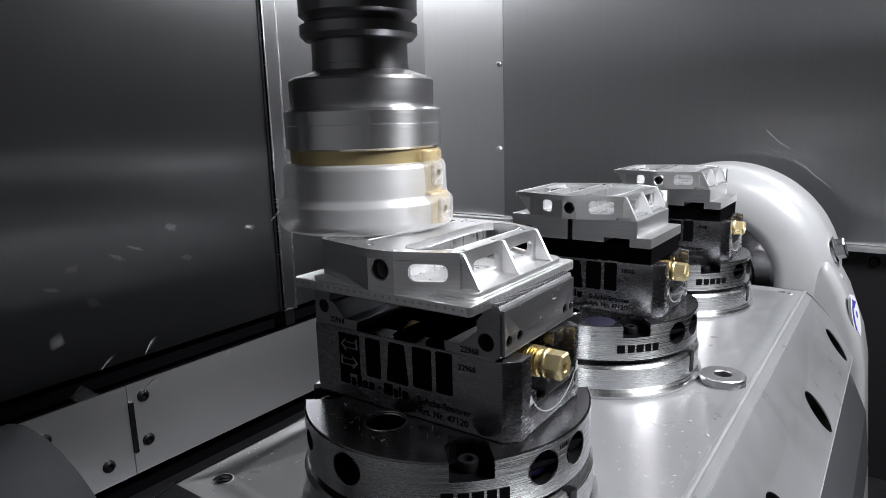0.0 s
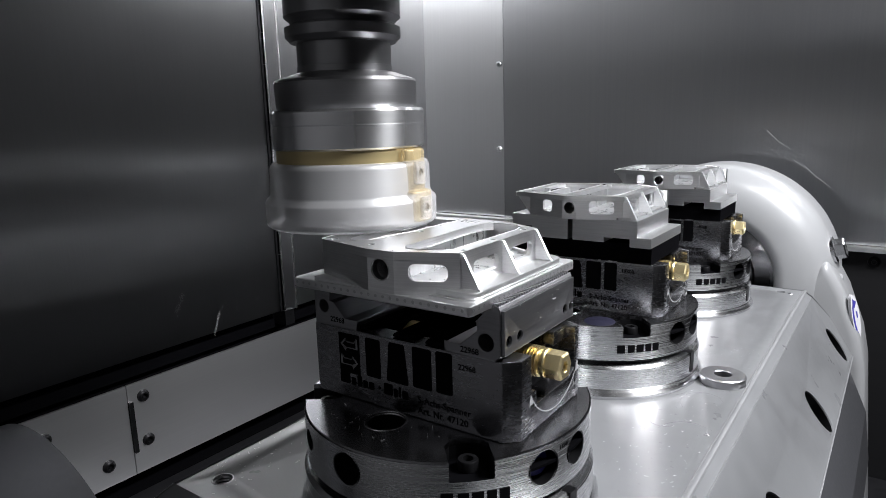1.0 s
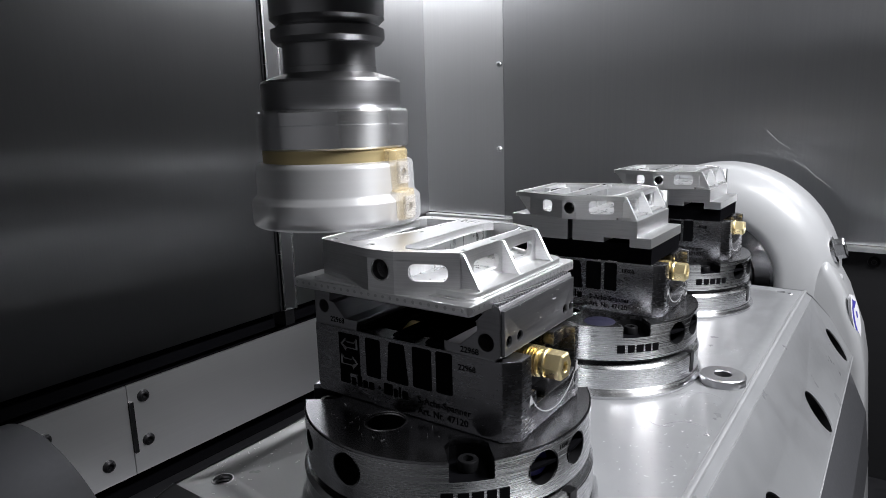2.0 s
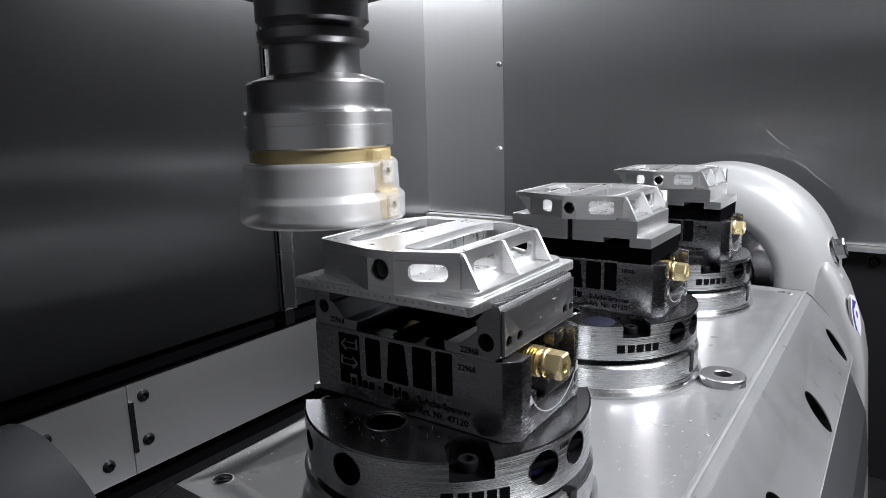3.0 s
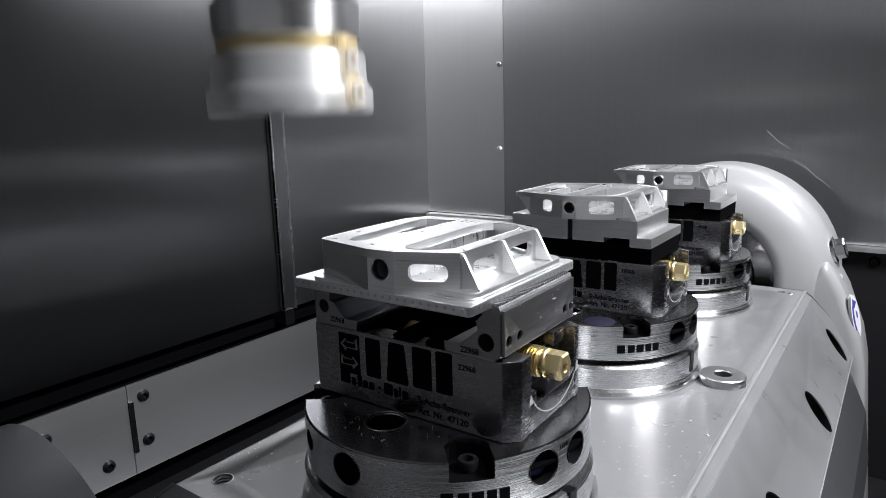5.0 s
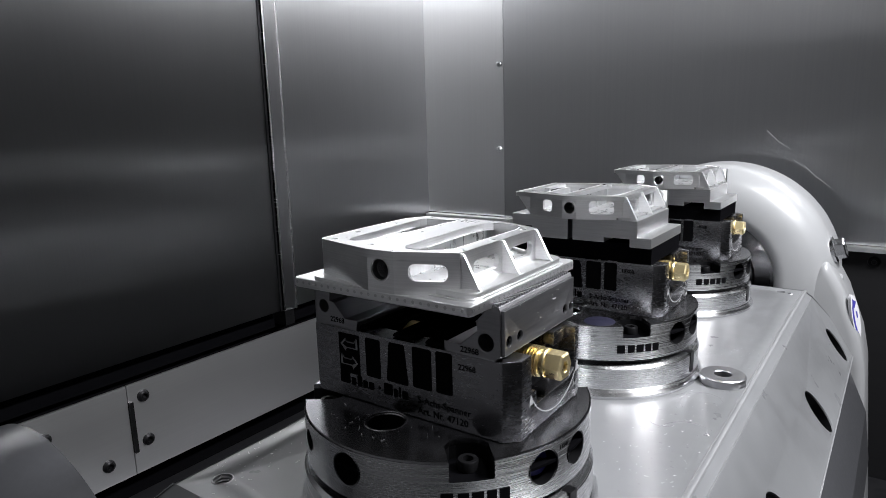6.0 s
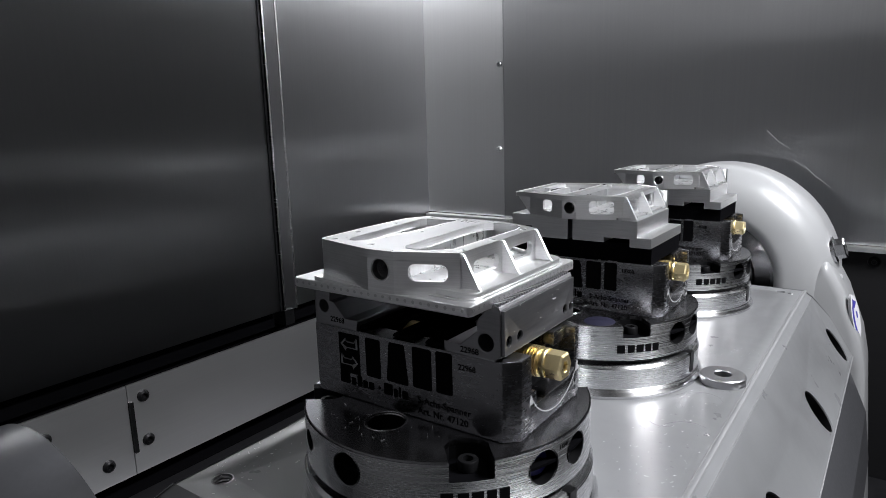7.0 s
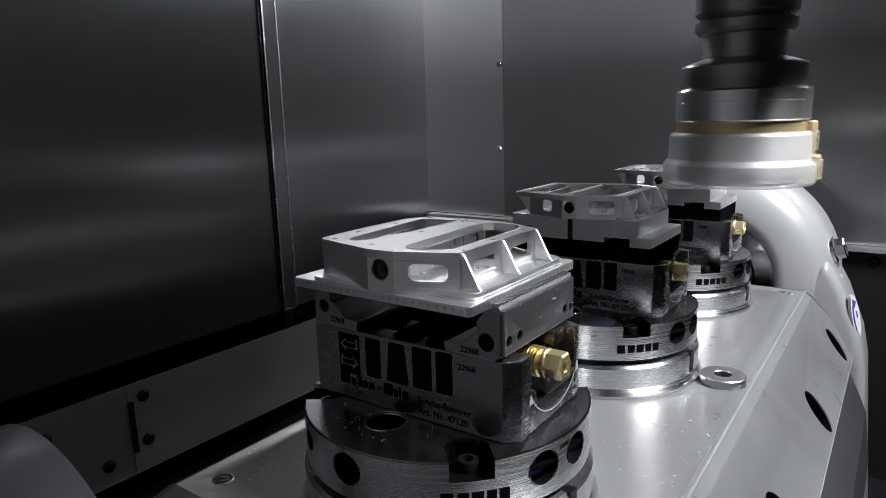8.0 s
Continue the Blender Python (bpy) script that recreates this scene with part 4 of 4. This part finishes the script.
# above the nose the housing is unseen, widened to block the front lamp
b = lathe(B(), [(0, 139), (49, 139), (53, 141), (53.5, 150), (80, 160), (140, 176), (140, 300), (190, 320), (190, 400), (300, 440), (300, 600), (200, 640), (200, 830), (0, 830)], 96)
piece("spindle_nose", b, M_BLACKSTEEL, tool, "black spindle nose and housing")
# unseen head block, added so that it shades the walls
b = slab(B(), round_rect(-125, 125, -170, 170, 40, 8), [], "z", 188, 520)
piece("spindle_head", soften(b, 4, 3, 0.9), M_COVER, tool, "unseen dark grey spindle head, sized to block the lamps")
# one see-through tooth with its two inserts, fixed while the swept ring turns
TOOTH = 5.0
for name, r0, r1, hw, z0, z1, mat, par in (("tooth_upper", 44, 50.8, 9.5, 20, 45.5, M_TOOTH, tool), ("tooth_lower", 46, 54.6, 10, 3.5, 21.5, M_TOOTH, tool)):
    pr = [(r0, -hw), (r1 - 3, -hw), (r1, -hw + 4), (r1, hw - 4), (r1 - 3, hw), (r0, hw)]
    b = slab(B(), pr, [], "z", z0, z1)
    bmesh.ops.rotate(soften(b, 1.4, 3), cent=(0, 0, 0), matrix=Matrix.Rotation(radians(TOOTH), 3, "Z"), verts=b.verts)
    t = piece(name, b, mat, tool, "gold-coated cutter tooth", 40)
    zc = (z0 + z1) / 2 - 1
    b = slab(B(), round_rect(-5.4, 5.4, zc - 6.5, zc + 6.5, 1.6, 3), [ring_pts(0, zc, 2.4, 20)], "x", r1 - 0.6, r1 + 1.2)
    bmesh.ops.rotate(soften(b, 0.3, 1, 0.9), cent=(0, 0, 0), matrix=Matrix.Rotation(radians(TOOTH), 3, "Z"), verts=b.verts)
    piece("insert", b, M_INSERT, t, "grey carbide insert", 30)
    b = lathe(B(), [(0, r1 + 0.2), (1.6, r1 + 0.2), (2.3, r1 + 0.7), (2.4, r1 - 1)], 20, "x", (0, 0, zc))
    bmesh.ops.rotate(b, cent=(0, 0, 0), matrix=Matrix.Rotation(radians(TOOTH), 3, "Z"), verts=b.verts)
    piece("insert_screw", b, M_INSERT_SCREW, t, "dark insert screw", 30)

# ---- swarf ----
rng = random.Random(5)


def flake(rng, size):
    b = B()
    n = 4
    rad, tw = size * 0.8, rng.uniform(0.3, 0.8)
    rows_ = []
    for k in range(n + 1):
        a = tw * (k / n - 0.5) * 2
        w = size * 0.07 * (1 - abs(k / n - 0.5))
        p = Vector((rad * math.sin(a), 0, rad * (1 - math.cos(a))))
        rows_.append([b.verts.new((p + Vector((0, s * w + 0.05 * size * k / n, d * 0.04 * size))) * MM) for s, d in ((-1, 0), (1, 0), (1, 1), (-1, 1))])
    for u, v in zip(rows_, rows_[1:]):
        for k in range(4):
            b.faces.new((u[k], u[(k + 1) % 4], v[(k + 1) % 4], v[k]))
    b.faces.new(rows_[0])
    b.faces.new(rows_[-1])
    return b


def crumbs(count, pick, name, label):
    big = B()
    for _ in range(count):
        x, y, z = pick()
        t = flake(rng, rng.choice((1.0, 1.2, 1.6, 2.4)))
        bmesh.ops.transform(t, matrix=pose(x * MM, y * MM, (z + 0.15) * MM, rng.uniform(-20, 20), rng.uniform(-15, 15), rng.uniform(0, 360)), verts=t.verts)
        me = bpy.data.meshes.new("tmp")
        t.to_mesh(me)
        t.free()
        big.from_mesh(me)
        bpy.data.meshes.remove(me)
    tagged(part(name, big, M_CHIP, None), label, "swarf", kind="stuff")


crumbs(120, lambda: (rng.uniform(60, 118), rng.uniform(60, 330), 0), "swarf_on_table", "fine bright aluminium swarf scattered on the grey table")
crumbs(60, lambda: (rng.uniform(-136, -90), rng.uniform(-95, 10), 0), "swarf_on_table", "fine bright aluminium swarf scattered at the table's corner")
crumbs(26, lambda: (rng.uniform(-40, 30), rng.uniform(-70, -41), 58), "swarf_on_plate", "tiny bright chips on the dark plate")
crumbs(14, lambda: (rng.uniform(-60, -50), rng.uniform(-55, 50), 131.8), "swarf_on_stock", "tiny bright chips along the stock edge")
crumbs(20, lambda: (rng.uniform(-34, -20), rng.uniform(-36, 28), 137.2), "swarf_in_pocket", "tiny bright chips lying in the milled pocket")

crumbs(34, lambda: (rng.uniform(-58, 52), -57.3, rng.uniform(127.4, 130.8)), "swarf_on_stock", "tiny bright chips sticking to the stock edge")

crumbs(16, lambda: (61.5, rng.uniform(-37, 39), rng.uniform(104, 125)), "swarf_on_jaw", "tiny bright chips sticking to the jaw face")
crumbs(14, lambda: (rng.uniform(-58, 52), rng.uniform(-54, 48), 153.0), "swarf_on_workpiece", "tiny bright chips lying on the milled top")

# coolant left on the table: flat drops and the drying rims of puddles
b = B()
for _ in range(60):
    r = rng.choice((0.35, 0.5, 0.7, 1.1))
    lathe(b, [(0, r * 0.30), (r * 0.55, r * 0.24), (r * 0.9, r * 0.09), (r, 0.02)], 12, "z", (rng.uniform(62, 118), rng.uniform(20, 330), 0))
for x, y, r, a0, a1 in ((100, 190, 15, 20, 230), (84, 150, 11, 120, 330), (104, 128, 19, 60, 170), (76, 205, 9, 200, 380)):
    arc = [radians(a0 + (a1 - a0) * k / 24) for k in range(25)]
    o = [(x + (r + 0.3 * math.sin(math.pi * k / 24)) * math.cos(a), y + 1.3 * r * math.sin(a)) for k, a in enumerate(arc)]
    i_ = [(x + (r - 0.1 - 0.4 * math.sin(math.pi * k / 24)) * math.cos(a), y + 1.3 * (r - 0.1 - 0.4 * math.sin(math.pi * k / 24)) * math.sin(a)) for k, a in enumerate(arc)]
    slab(b, o + i_[::-1], [], "z", 0.02, 0.22)
tagged(part("coolant_drops", b, M_COOLANT, None), "clear coolant drops and puddle rims on the grey table", "coolant", kind="stuff")

FLY = []
for t0, x, y, z, vx, vy, vz, s in (
        (0.0, -250, -92, 28, -500, -300, -500, 15), (0.0, -250, -69, 6, -300, -200, -700, 9), (0.0, -300, -15, 3, -600, -200, -500, 14), (0.0, -380, -50, 79, -900, -200, 0, 12),
        (0.0, -330, -54, 104, -700, -250, -100, 8), (0.0, -300, -16, 118, -900, -150, 200, 12), (0.0, -330, -17, 108, -900, -100, 100, 9), (0.0, -350, 96, -18, -600, 100, -600, 12),
        (0.0, -300, -85, 58, -600, -300, -300, 12), (0.0, -320, -40, 24, -500, -150, -400, 11), (0.0, -340, 9, 20, -500, 0, -500, 10), (0.0, -300, 30, 102, -900, 60, 100, 8),
        (0.0, -380, 66, 117, -1200, 150, 100, 14), (0.0, -380, 160, 103, -1200, 300, 50, 10), (0.0, -300, -54, 80, -600, -200, -100, 8),
        (0.25, -108, -20, 160, -1100, -250, 250, 13), (0.33, -110, -10, 160, -1000, 60, 200, 10), (0.35, -112, 20, 160, -1300, 300, 250, 12), (0.22, -108, -30, 158, -700, -160, 100, 9),
        (0.75, -115, -20, 160, -1200, -300, 350, 9), (0.82, -115, 10, 160, -1200, 100, 200, 7), (0.84, -116, 10, 160, -1100, 260, 60, 7), (1.32, -122, -10, 160, -1000, -220, 250, 8)):
    o = tagged(part("flying_chip", flake(rng, s), M_CHIP, None), "bright curled aluminium chip thrown off by the cutter", "chip", "flying chips")
    FLY.append((o, t0, x, y, z, vx, vy, vz, rng.uniform(0, 360), rng.uniform(-400, 400)))


def motions():
    z0 = 0.1535
    rows = [(0.0, -59.7, 4, 0), (1.5, -78.6, 4, 0), (3.0, -97.4, 4, 0), (4.4, -114.9, 4, 0), (4.5, -116.1, 4, 0), (4.6, -117.6, 4, 0.8), (4.7, -119.5, 4, 4.0), (4.9, -121, 4, 35), (5.2, -121, 4, 150),
            (5.6, -80, 50, 280), (6.2, 40, 180, 300), (6.8, 142, 240, 300), (7.1, 142, 240, 290), (7.3, 138, 238, 200), (7.4, 128, 235, 112), (7.5, 120, 234.7, 33), (7.6, 116.5, 234.7, 8.5),
            (7.8, 111, 234.7, 8.5), (8.0, 105.4, 234.7, 8.5)]
    walk(tool, [(t, pose(x * MM, y * MM, z0 + z * MM)) for t, x, y, z in rows])
    # the swept ring alone turns eighty degrees from one picture to the next
    walk(cutter, [(f / FPS, pose(0, 0, 0, 0, 0, -80 * f)) for f in range(8 * FPS + 1)])
    for o, t0, x, y, z, vx, vy, vz, ang, spin in FLY:
        rows = []
        if t0 > 0:
            rows.append((0.0, pose(x * MM, y * MM, z * MM, ang, 40, ang)))
        t = 0.0
        while True:
            px, pz = x + vx * t, z + vz * t - 4905 * t * t
            px = max(px, XL + 12)
            if pz < -284:
                rows.append((t0 + t, pose(px * MM, (y + vy * t) * MM, -0.284, ang + spin * t, 40, ang)))
                break
            rows.append((t0 + t, pose(px * MM, (y + vy * t) * MM, pz * MM, ang + spin * t, 40, ang)))
            t += 1 / FPS
        rows.append((8.0, rows[-1][1]))
        walk(o, rows)


motions()
